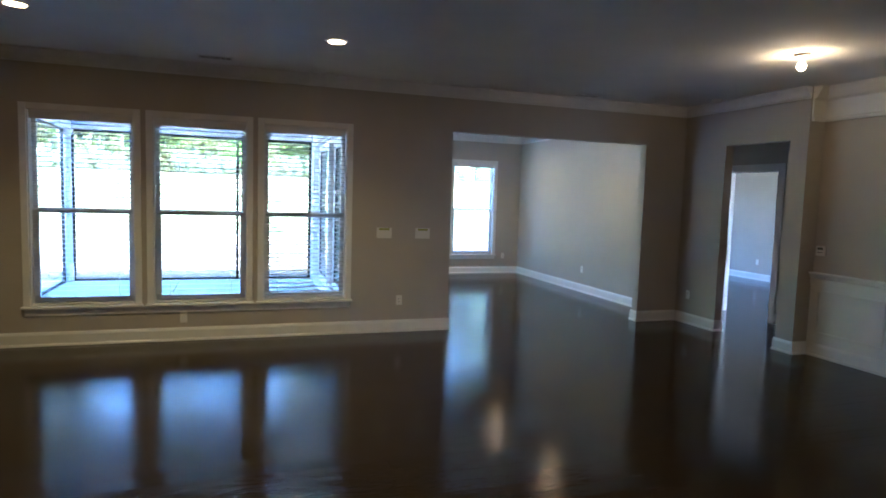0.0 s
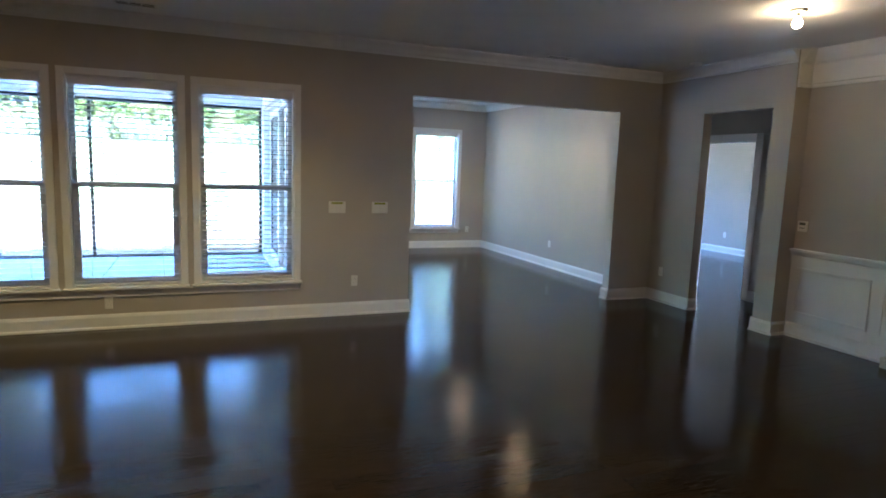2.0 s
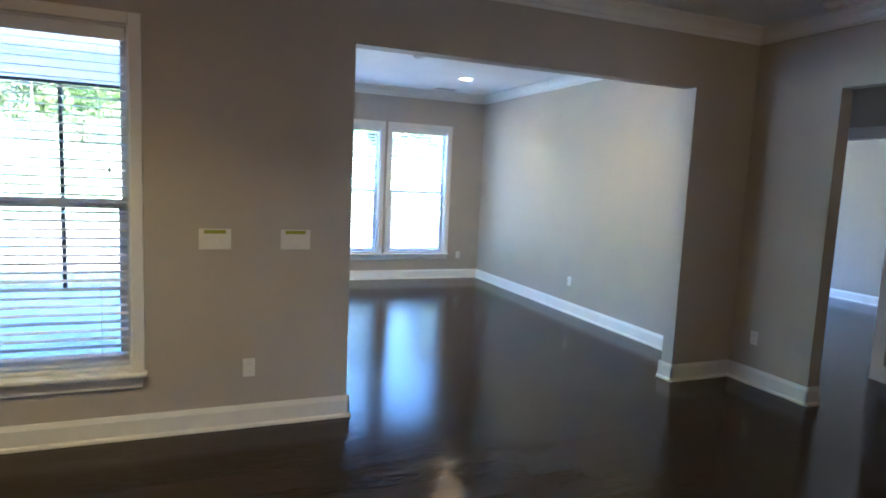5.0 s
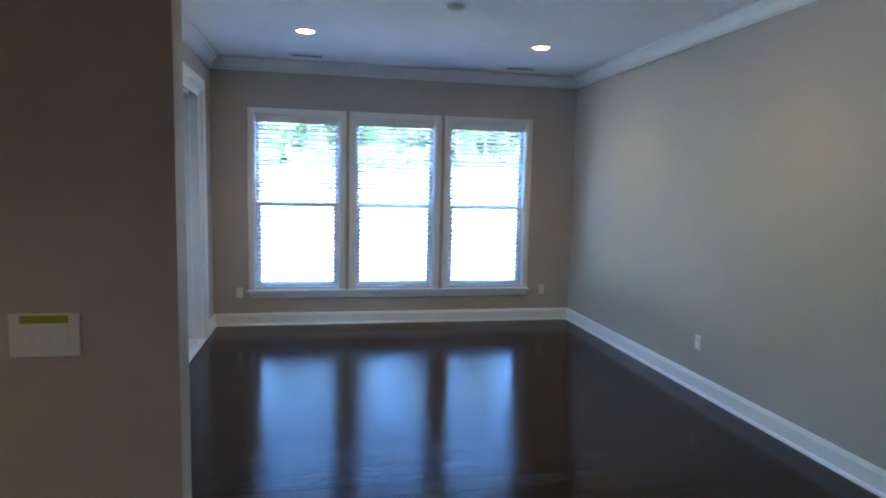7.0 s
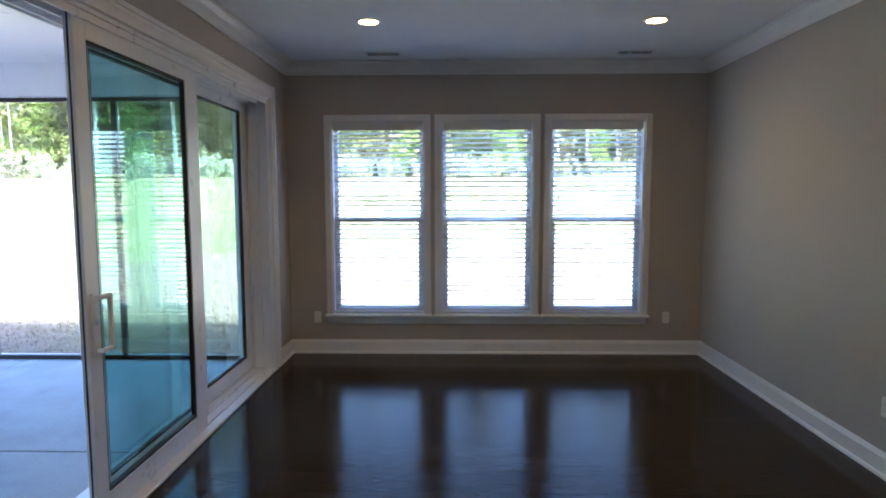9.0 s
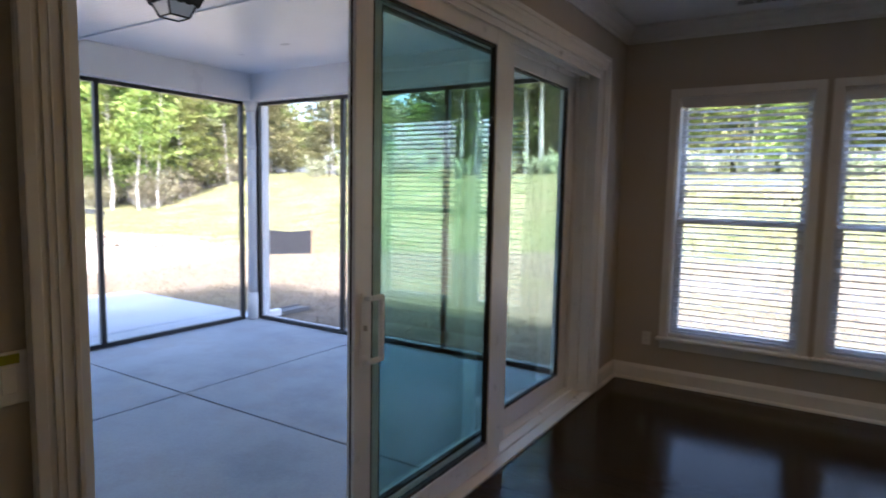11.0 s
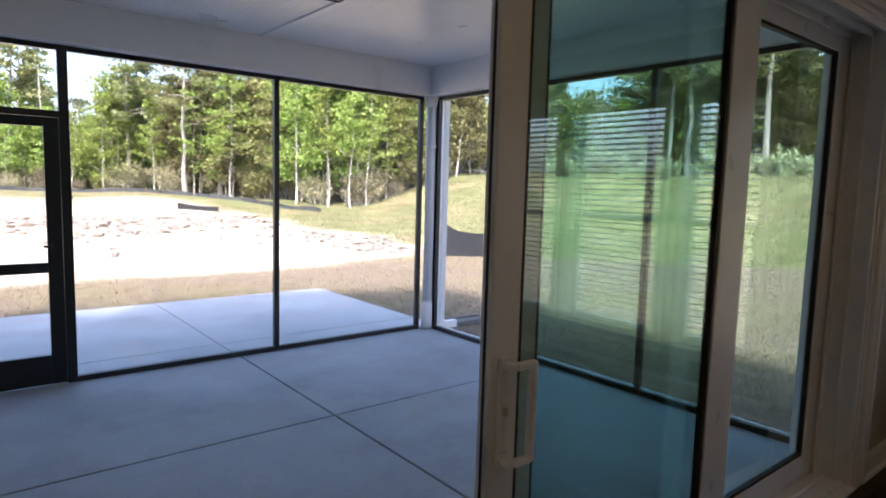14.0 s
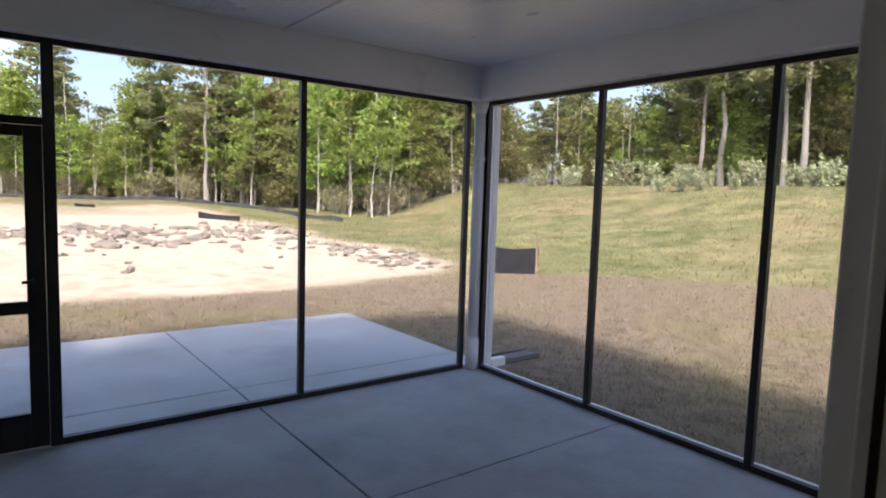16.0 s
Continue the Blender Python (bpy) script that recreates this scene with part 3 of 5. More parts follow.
# bare-bulb ceiling fixture in the dining area
fx, fy = 2.12, -2.97
fl = empty("ceiling_lamp", pose(fx, fy, CEIL), label="lit bare bulb on a round white ceiling base", category="ceiling lamp")
bm = bmesh.new()
tube(bm, fx, fy, CEIL - 0.025, CEIL, 0.062, 28, 0.068)
tube(bm, fx, fy, CEIL - 0.06, CEIL - 0.025, 0.022, 20, 0.03)
part("base", bm, M_PLATE, fl)
bm = bmesh.new()
vs = bmesh.ops.create_uvsphere(bm, u_segments=20, v_segments=14, radius=0.036)["verts"]
bmesh.ops.translate(bm, vec=(fx, fy, CEIL - 0.105), verts=vs)
tube(bm, fx, fy, CEIL - 0.085, CEIL - 0.058, 0.024, 16, 0.016)
smooth(part("bulb", bm, M_BULB, fl, "glowing warm bulb"))
lamp = new("bulb_lamp", bpy.data.lights.new("bulb_lamp", "POINT"))
lamp.data.energy, lamp.data.color, lamp.data.shadow_soft_size = 0.12, (1.0, 0.60, 0.22), 0.04
lamp.location = (fx, fy, CEIL - 0.16)


def vent(x, y, group):
    v = empty("ceiling_vent", pose(x, y, CEIL), label="white slotted supply vent in the ceiling", category="vent", group=group)
    bm = bmesh.new()
    for d in ((-0.17, 0.17, -0.075, -0.055), (-0.17, 0.17, 0.055, 0.075), (-0.17, -0.15, -0.055, 0.055), (0.15, 0.17, -0.055, 0.055), (-0.055, -0.045, -0.055, 0.055), (0.045, 0.055, -0.055, 0.055)):
        box(bm, x + d[0], x + d[1], y + d[2], y + d[3], CEIL - 0.005, CEIL - 0.001)
    part("frame", bm, M_WHITE, v)
    one_box("backing", (x - 0.15, x + 0.15, y - 0.055, y + 0.055, CEIL - 0.0025, CEIL - 0.0008), M_DARK, v, "dark duct opening")
    for k in range(4):
        yy = y - 0.034 + k * 0.022
        one_box("slat", (x - 0.149, x + 0.149, yy, yy + 0.003, CEIL - 0.0045, CEIL - 0.003), M_WHITE, v)


vent(-2.70, -0.42, "great room vents")
vent(1.68, -0.24, "great room vents")
vent(0.24, 4.90, "sunroom vents")
vent(2.60, 4.90, "sunroom vents")


def detector(x, y):
    d = empty("smoke_detector", pose(x, y, CEIL), label="round white smoke detector on the ceiling", category="smoke detector")
    bm = bmesh.new()
    tube(bm, x, y, CEIL - 0.03, CEIL, 0.055, 28, 0.07)
    part("housing", bm, M_PLATE, d)
    bm = bmesh.new()
    tube(bm, x, y, CEIL - 0.038, CEIL - 0.03, 0.03, 20, 0.034)
    part("cap", bm, M_PLATE, d)


detector(1.38, 2.72)
detector(3.24, -0.76)


# ---- plates on the walls ----
def plate(name, m, w, h, toggles, label, category, group=""):
    """A plate that stands out along its own -y."""
    p = empty(name, m, label=label, category=category, group=group)
    bm = bmesh.new()
    box(bm, -w / 2, w / 2, -0.007, 0, -h / 2, h / 2, 0.003)
    b = part("cover", bm, M_PLATE)
    b.parent = p
    if name == "outlet":
        for z in (-0.02, 0.02):
            bm = bmesh.new()
            box(bm, -0.017, 0.017, -0.009, -0.006, z - 0.014, z + 0.014, 0.003)
            rc = part("receptacle", bm, M_PLATE)
            rc.parent = p
            bm = bmesh.new()
            for x in (-0.007, 0.005):
                box(bm, x, x + 0.002, -0.0098, -0.0088, z - 0.004, z + 0.006)
            part("slots", bm, M_DARK).parent = rc
    for k in range(toggles):
        x = (k - (toggles - 1) / 2) * 0.046
        bm = bmesh.new()
        box(bm, x - 0.015, x + 0.015, -0.0105, -0.006, -0.035, 0.028, 0.002)
        part("rocker", bm, M_PLATE).parent = p
    return p


def labelled_switch(m, toggles, group):
    p = plate("light_switch", m, 0.045 + 0.046 * toggles, 0.125, toggles, "white %d-gang switch plate with a yellow paper strip" % toggles, "light switch", group)
    w = 0.045 + 0.046 * toggles
    bm = bmesh.new()
    box(bm, -w * 0.34, w * 0.34, -0.0088, -0.0068, 0.034, 0.056)
    part("paper_strip", bm, M_LABEL, None, "olive yellow paper strip").parent = p
    return p


labelled_switch(pose(-0.832, -0.001, 1.197), 3, "switches beside the opening")
labelled_switch(pose(-0.355, -0.001, 1.197), 3, "switches beside the opening")
labelled_switch(pose(XL + 0.001, 0.578, 1.16, 0, 0, 90), 2, "switch beside the sliding door")
for m in (pose(-3.04, -0.001, 0.255), pose(-0.63, -0.001, 0.385), pose(-0.51, YE - 0.001, 0.38), pose(3.08, YE - 0.001, 0.385), pose(XR - 0.001, 2.53, 0.41, 0, 0, -90), pose(XR - 0.001, -0.24, 0.40, 0, 0, -90), pose(8.599, 3.6, 0.40, 0, 0, -90)):
    plate("outlet", m, 0.072, 0.117, 0, "white duplex outlet plate above the baseboard", "outlet", "wall outlets")
bx = empty("small_box", pose(3.53, -3.13, 0), label="small cream cardboard box on the floor by the wainscot", category="box")
bm = bmesh.new()
box(bm, 3.48, 3.58, -3.19, -3.07, 0, 0.09, 0.003)
part("carton", bm, plain("cream_card", (0.55, 0.48, 0.34), 0.8), bx)
bm = bmesh.new()
box(bm, 3.478, 3.582, -3.192, -3.068, 0.072, 0.094, 0.003)
part("lid", bm, plain("pale_card", (0.62, 0.57, 0.45), 0.8), bx)
th = empty("thermostat", pose(DX - 0.001, -2.04, 1.18, 0, 0, -90), label="small white square thermostat with a grey display", category="thermostat")
bm = bmesh.new()
box(bm, -0.055, 0.055, -0.022, 0, -0.055, 0.055, 0.006)
tb = part("body", bm, M_PLATE)
tb.parent = th
bm = bmesh.new()
box(bm, -0.034, 0.034, -0.0235, -0.0215, 0.014, 0.040)
part("display", bm, plain("lcd", (0.10, 0.11, 0.10), 0.3), None, "dark grey display").parent = tb
for x in (-0.022, 0.0, 0.022):
    bm = bmesh.new()
    box(bm, x - 0.007, x + 0.007, -0.0235, -0.0215, -0.022, -0.012, 0.0008)
    part("button", bm, M_DARK).parent = tb

# ---- screened porch ----
XW = XL - 0.32
JX, JY = -3.49, 2.877
slab = empty("porch_slab", label="smooth grey concrete porch slab with saw-cut joints", category="porch floor", kind="structure")
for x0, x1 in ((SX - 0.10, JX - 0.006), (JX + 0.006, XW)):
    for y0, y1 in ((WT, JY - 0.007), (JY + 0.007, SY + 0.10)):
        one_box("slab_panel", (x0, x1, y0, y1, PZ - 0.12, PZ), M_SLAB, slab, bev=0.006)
one_box("slab_bed", (SX - 0.09, XW, WT, SY + 0.09, PZ - 0.14, PZ - 0.018), M_DARK, slab)
patio = empty("patio", label="pale concrete patio beyond the porch screen", category="patio", kind="structure")
for x0, x1 in ((-8.42, -5.906), (-5.894, SX - 0.11)):
    for y0, y1 in ((0.16, JY - 0.006), (JY + 0.006, 5.35)):
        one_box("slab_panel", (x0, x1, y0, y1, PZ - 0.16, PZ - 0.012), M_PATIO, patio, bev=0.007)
one_box("slab_bed", (-8.40, SX - 0.12, 0.18, 5.33, PZ - 0.18, PZ - 0.035), M_SLAB, patio)

PC = 2.93
bm = bmesh.new()
box(bm, SX - 0.3, XW, WT, SY + 0.3, PC, PC + 0.1)
k = WT
while k < SY - 0.1:
    box(bm, SX, XW, k, k + 0.003, PC - 0.0012, PC)
    k += 0.0508
box(bm, SX + 0.02, XW, 3.02, 3.06, PC - 0.014, PC, 0.004)
tagged(part("ceiling_porch", bm, M_PORCH), "white beaded vinyl porch ceiling with a seam strip", "ceiling", kind="structure")
bm = bmesh.new()
box(bm, SX - 0.12, SX + 0.14, WT, SY + 0.14, 2.615, PC, 0.006)
box(bm, SX + 0.14, XW, SY - 0.14, SY + 0.14, 2.615, PC, 0.006)
tagged(part("porch_beam", bm, M_PORCH), "white boxed beam above the porch screens", "beam", kind="structure")
bm = bmesh.new()
box(bm, XW - 0.012, XW, WT, DY0 - 0.08, PZ, PC)
box(bm, XW - 0.012, XW, DY1 + 0.08, SY, PZ, PC)
box(bm, XW - 0.012, XW, DY0 - 0.08, DY1 + 0.08, DZ + 0.06, PC)
tagged(part("siding_sunroom", bm, M_SIDING), "white siding on the porch side of the sunroom", "siding", kind="structure")


def screen_post(parent, x, y, w, d, z0=PZ, z1=2.62, name="post"):
    return one_box(name, (x - w / 2, x + w / 2, y - d / 2, y + d / 2, z0, z1), M_BLACK, parent, bev=0.004)


def insect_mesh():
    m = bpy.data.materials.new("insect_mesh")
    m.use_nodes = True
    nt = m.node_tree
    b = nt.nodes["Principled BSDF"]
    b.inputs["Base Color"].default_value = (0.22, 0.22, 0.21, 1)
    b.inputs["Roughness"].default_value = 0.7
    b.inputs["Alpha"].default_value = 0.13
    return m


M_MESH = insect_mesh()
sw = empty("porch_screen_west", pose(SX, 3, PZ), label="black-framed insect screen facing the patio", category="porch screen", kind="structure")
for y in (4.97, 3.245):
    screen_post(sw, SX, y, 0.05, 0.05)
screen_post(sw, SX, 1.50, 0.055, 0.07)
screen_post(sw, SX, 0.46, 0.055, 0.07)
screen_post(sw, SX, 0.22, 0.05, 0.05)
for y0, y1 in ((0.245, 0.425), (1.535, 3.22), (3.27, 4.945)):
    one_box("rail", (SX - 0.025, SX + 0.025, y0, y1, PZ, PZ + 0.045), M_BLACK, sw)
    one_box("rail", (SX - 0.025, SX + 0.025, y0, y1, 2.575, 2.62), M_BLACK, sw)
    s = one_box("screen", (SX - 0.001, SX + 0.001, y0, y1, PZ + 0.045, 2.575), M_MESH, sw)
    s.visible_shadow = False
one_box("rail", (SX - 0.025, SX + 0.025, 0.495, 1.465, 2.575, 2.62), M_BLACK, sw)
one_box("rail", (SX - 0.025, SX + 0.025, 0.495, 1.465, 2.065, 2.115), M_BLACK, sw)
sn = empty("porch_screen_north", pose(-3, SY, PZ), label="black-framed insect screen facing the lawn", category="porch screen", kind="structure")
xs = (-5.215, -3.85, -2.49, XW - 0.04)
for x in xs:
    screen_post(sn, x, SY, 0.05, 0.05)
for x0, x1 in zip(xs, xs[1:]):
    one_box("rail", (x0 + 0.025, x1 - 0.025, SY - 0.025, SY + 0.025, PZ, PZ + 0.045), M_BLACK, sn)
    one_box("rail", (x0 + 0.025, x1 - 0.025, SY - 0.025, SY + 0.025, 2.575, 2.62), M_BLACK, sn)
    s = one_box("screen", (x0 + 0.025, x1 - 0.025, SY - 0.001, SY + 0.001, PZ + 0.045, 2.575), M_MESH, sn)
    s.visible_shadow = False
# pale metal sills outside the screens
one_box("sill", (SX + 0.03, XW - 0.01, SY + 0.028, SY + 0.088, PZ, PZ + 0.034), M_VINYL, sn, "white metal sill", bev=0.004)
one_box("sill", (SX - 0.046, SX - 0.028, 1.54, SY - 0.03, PZ, PZ + 0.022), M_VINYL, sw, "white metal sill", bev=0.004)

# screen door
sdoor = empty("screen_door", pose(SX, 1.46, PZ), label="closed black aluminium screen door to the patio", category="screen door")
bm = bmesh.new()
for y0, y1, z0, z1 in ((1.36, 1.462, PZ + 0.01, 2.062), (0.498, 0.60, PZ + 0.01, 2.062), (0.60, 1.36, 1.99, 2.062), (0.60, 1.36, 0.86, 0.94), (0.60, 1.36, PZ + 0.01, 0.20)):
    box(bm, SX - 0.016, SX + 0.022, y0, y1, z0, z1, 0.003)
part("door_frame", bm, M_BLACK, sdoor)
bm = bmesh.new()
box(bm, SX + 0.022, SX + 0.055, 1.385, 1.40, 1.05, 1.09, 0.005)
box(bm, SX + 0.045, SX + 0.058, 1.33, 1.40, 1.06, 1.08, 0.004)
part("latch", bm, M_BLACK, sdoor)
for z0, z1 in ((0.20, 0.86), (0.94, 1.99)):
    s = one_box("screen", (SX - 0.001, SX + 0.001, 0.60, 1.36, z0, z1), M_MESH, sdoor)
    s.visible_shadow = False

# round white corner column with collar and foot
px, py = SX + 0.06, SY - 0.06
col = empty("corner_column", pose(px, py, PZ), label="round white pipe column in the porch corner", category="column")
bm = bmesh.new()
tube(bm, px, py, PZ, 2.615, 0.057, 28)
smooth(part("shaft", bm, M_VINYL, col))
bm = bmesh.new()
tube(bm, px, py, PZ, 0.27, 0.068, 28)
tube(bm, px, py, 0.27, 0.285, 0.068, 28, 0.058)
smooth(part("foot", bm, M_VINYL, col))
bm = bmesh.new()
tube(bm, px, py, 2.05, 2.075, 0.07, 28)
part("collar", bm, M_VINYL, col)
bm = bmesh.new()
tube(bm, px, py, 2.50, 2.615, 0.06, 28, 0.095)
part("head", bm, M_VINYL, col)

# downspout outside the corner, and its splash block
ds = empty("downspout", pose(-5.32, 5.35, -0.1), label="white rectangular downspout with a turned-out foot", category="downspout")
bm = bmesh.new()
box(bm, -5.36, -5.29, 5.28, 5.36, 0.08, 2.60, 0.008)
part("pipe", bm, M_VINYL, ds)
bm = bmesh.new()
box(bm, -5.36, -5.29, 5.28, 5.36, -0.06, 0.08, 0.008)
box(bm, -5.36, -5.29, 5.36, 5.56, -0.09, 0.0, 0.008)
part("elbow", bm, M_VINYL, ds)
sb = empty("splash_block", pose(-5.59, 5.95, -0.15), label="dark grey splash block on the lawn", category="splash block")
bm = bmesh.new()
box(bm, -5.72, -5.46, 5.66, 6.26, -0.15, -0.11, 0.01)
box(bm, -5.72, -5.69, 5.66, 6.26, -0.11, -0.085, 0.01)
box(bm, -5.49, -5.46, 5.66, 6.26, -0.11, -0.085, 0.01)
part("tray", bm, concrete("dark_concrete", (0.10, 0.10, 0.10)), sb)

# porch lantern
lx, ly = -3.24, 2.70
QUARTER = Matrix.Translation((lx, ly, 0)) @ Matrix.Rotation(radians(45 - 4), 4, "Z") @ Matrix.Translation((-lx, -ly, 0))
ln = empty("porch_light", pose(lx, ly, PC), label="black square flush-mount lantern with frosted panes, unlit", category="porch light")


def frustum(z0, z1, r0, r1):
    bm = bmesh.new()
    vs = tube(bm, lx, ly, z0, z1, r0, 4, r1)
    bmesh.ops.transform(bm, matrix=QUARTER, verts=bm.verts[:])
    return bm


part("mounting_plate", frustum(PC - 0.016, PC - 0.001, 0.19, 0.19), M_BRONZE, ln)
canopy = frustum(PC - 0.062, PC - 0.016, 0.178, 0.205)
part("canopy", canopy, M_BRONZE, ln)
part("glass_panes", frustum(PC - 0.150, PC - 0.062, 0.095, 0.150), M_LAMPGLASS, ln, "frosted glass panes")
for k in range(4):
    a = math.pi / 2 * k + radians(41)
    top = Vector((lx + 0.153 * math.cos(a), ly + 0.153 * math.sin(a), PC - 0.06))
    bot = Vector((lx + 0.101 * math.cos(a), ly + 0.101 * math.sin(a), PC - 0.152))
    nxt = Vector((lx + 0.101 * math.cos(a + math.pi / 2), ly + 0.101 * math.sin(a + math.pi / 2), PC - 0.152))
    for nm, p, q in (("rib", top, bot), ("bottom_bar", bot, nxt)):
        bm = bmesh.new()
        vs = bmesh.ops.create_cone(bm, cap_ends=True, segments=6, radius1=0.007, radius2=0.007, depth=(p - q).length)["verts"]
        m = (p - q).to_track_quat("Z", "Y").to_matrix().to_4x4()
        bmesh.ops.transform(bm, matrix=Matrix.Translation((p + q) / 2) @ m, verts=vs)
        part(nm, bm, M_BRONZE, ln)
    # scalloped edge of the canopy
    b2 = a + math.pi / 2
    for j in range(4):
        t0 = (j + 0.5) / 4
        c = Vector((lx + 0.178 * (math.cos(a) * (1 - t0) + math.cos(b2) * t0), ly + 0.178 * (math.sin(a) * (1 - t0) + math.sin(b2) * t0), PC - 0.06))
        bm = bmesh.new()
        vs = bmesh.ops.create_cone(bm, cap_ends=True, segments=14, radius1=0.03, radius2=0.03, depth=0.006)["verts"]
        m = Matrix.Rotation((a + b2) / 2, 4, "Z") @ Matrix.Rotation(radians(90), 4, "Y")
        bmesh.ops.transform(bm, matrix=Matrix.Translation(c) @ m @ Matrix.Diagonal((0.55, 1, 1, 1)), verts=vs)
        part("scallop", bm, M_BRONZE, ln)

# ---- ground ----
def ease(a, b, v):
    t = min(1.0, max(0.0, (v - a) / (b - a)))
    return t * t * (3 - 2 * t)


def land(x, y):
    """Height of the ground: a flat yard, a grassy rise to the north, a slight rise westward."""
    s = y + 0.2 * x
    h = 2.65 * ease(12, 29, s) + 0.6 * ease(-30, -50, x)
    far = ease(6, 14, math.hypot(max(0, -x - 6), max(0, y - 5)))
    h += far * 0.12 * (noise.noise((x * 0.12, y * 0.12, 3.0)) + 0.5 * noise.noise((x * 0.4, y * 0.4, 7.0)))
    return -0.15 + h


def sand_at(x, y):
    """1 on the bare sand west of the patio."""
    wob = 1.6 * noise.noise((x * 0.25, y * 0.25, 1.0)) + 0.5 * noise.noise((x * 0.9, y * 0.9, 5.0))
    near = ease(-10.7, -11.6, x + wob * 0.4 + 0.10 * max(0, y - 3))
    side = ease(12.2, 10.8, y + 0.05 * (x + 11) + wob + 1.2 * ease(-14, -11, x))
    back = ease(-45, -36, x + wob * 2.5)
    return near * side * back


def green_at(x, y):
    wob = 0.5 * noise.noise((x * 0.3, y * 0.3, 2.0)) + 0.25 * noise.noise((x * 1.5, y * 1.5, 4.0))
    edge = 15.2 - 0.1 * (min(max(x, -11.5), -5.1) + 5.1) ** 2
    a = ease(-0.1, 0.3, y - edge + wob * 0.6)
    b = 0.7 * ease(-34, -42, x + wob * 3)
    c = ease(11.0, 12.2, y + 0.05 * (x + 11) + wob) * ease(-10.8, -11.8, x)
    return max(a, b, c)


def spread(lo, hi, fine_lo, fine_hi, step, n):
    core = list(np.arange(fine_lo, fine_hi + 1e-6, step))
    left = [fine_lo - (fine_lo - lo) * (k / n) ** 3 for k in range(n, 0, -1)]
    right = [fine_hi + (hi - fine_hi) * (k / n) ** 3 for k in range(1, n + 1)]
    return left + core + right


gx = spread(-1800, 1800, -60, 14, 0.5, 12)
gy = spread(-1800, 1800, -6, 62, 0.5, 12)
verts = [(x, y, land(x, y)) for y in gy for x in gx]
nx = len(gx)
faces = [(j * nx + i, j * nx + i + 1, (j + 1) * nx + i + 1, (j + 1) * nx + i) for j in range(len(gy) - 1) for i in range(nx - 1)]
me = bpy.data.meshes.new("ground")
me.from_pydata(verts, [], faces)
for key, fn in (("sand", sand_at), ("green", green_at)):
    at = me.attributes.new(key, "FLOAT", "POINT")
    at.data.foreach_set("value", [fn(v[0], v[1]) for v in verts])


def ground_material():
    m = bpy.data.materials.new("yard")
    nt, b = nodes_of(m)
    v = coords(nt)
    blotch = noise_tex(nt, v, 0.35, 5, 0.6)
    blade = noise_tex(nt, coords(nt, (1, 1, 0.3)), 38, 6, 0.75)
    dry = ramp(nt, blade, [(0.30, (0.10, 0.08, 0.057)), (0.55, (0.235, 0.188, 0.137)), (0.75, (0.42, 0.345, 0.255))])
    dry = mix(nt, ramp(nt, blotch, [(0.45, (0, 0, 0)), (0.7, (0.6, 0.6, 0.6))]), dry, (0.20, 0.19, 0.075))
    lush = ramp(nt, blade, [(0.30, (0.095, 0.112, 0.042)), (0.55, (0.20, 0.205, 0.095)), (0.75, (0.32, 0.305, 0.17))])
    tan = noise_tex(nt, v, 0.18, 6, 0.65)
    lush = mix(nt, ramp(nt, tan, [(0.44, (0, 0, 0)), (0.66, (0.7, 0.7, 0.7))]), lush, (0.29, 0.235, 0.135))
    clay = noise_tex(nt, v, 0.27, 3, 0.5)
    lush = mix(nt, ramp(nt, clay, [(0.57, (0, 0, 0)), (0.70, (0.6, 0.6, 0.6))]), lush, (0.36, 0.24, 0.16))
    sandn = noise_tex(nt, v, 2.2, 8, 0.7)
    sand = ramp(nt, sandn, [(0.30, (0.30, 0.23, 0.158)), (0.48, (0.45, 0.375, 0.283)), (0.7, (0.53, 0.465, 0.37))])
    clump = noise_tex(nt, v, 5.0, 7, 0.75)
    shade = ramp(nt, clump, [(0.32, (0.42, 0.41, 0.38)), (0.55, (1, 1, 1)), (0.72, (1.0, 0.98, 0.92))])
    dry = mix(nt, 1.0, dry, shade, "MULTIPLY")
    patch = noise_tex(nt, v, 0.8, 5, 0.7)
    lush = mix(nt, 1.0, lush, shade, "MULTIPLY")
    lush = mix(nt, 1.0, lush, ramp(nt, patch, [(0.36, (0.55, 0.62, 0.46)), (0.54, (1, 1, 1)), (0.68, (1.25, 1.2, 1.1))]), "MULTIPLY")
    ats = []
    for key in ("green", "sand"):
        a = nt.nodes.new("ShaderNodeAttribute")
        a.attribute_name = key
        ats.append(a.outputs["Fac"])
    col = mix(nt, ats[0], dry, lush)
    col = mix(nt, ats[1], col, sand)
    nt.links.new(col, b.inputs["Base Color"])
    b.inputs["Roughness"].default_value = 0.95
    b.inputs["Specular IOR Level"].default_value = 0.1
    bump(nt, b, blade, 0.6, 0.03)
    return m


M_YARD = ground_material()
me.materials.append(M_YARD)
for p in me.polygons:
    p.use_smooth = True
tagged(new("ground", me), "yard of dry brown lawn, bare sand and green slope", "ground", kind="structure")

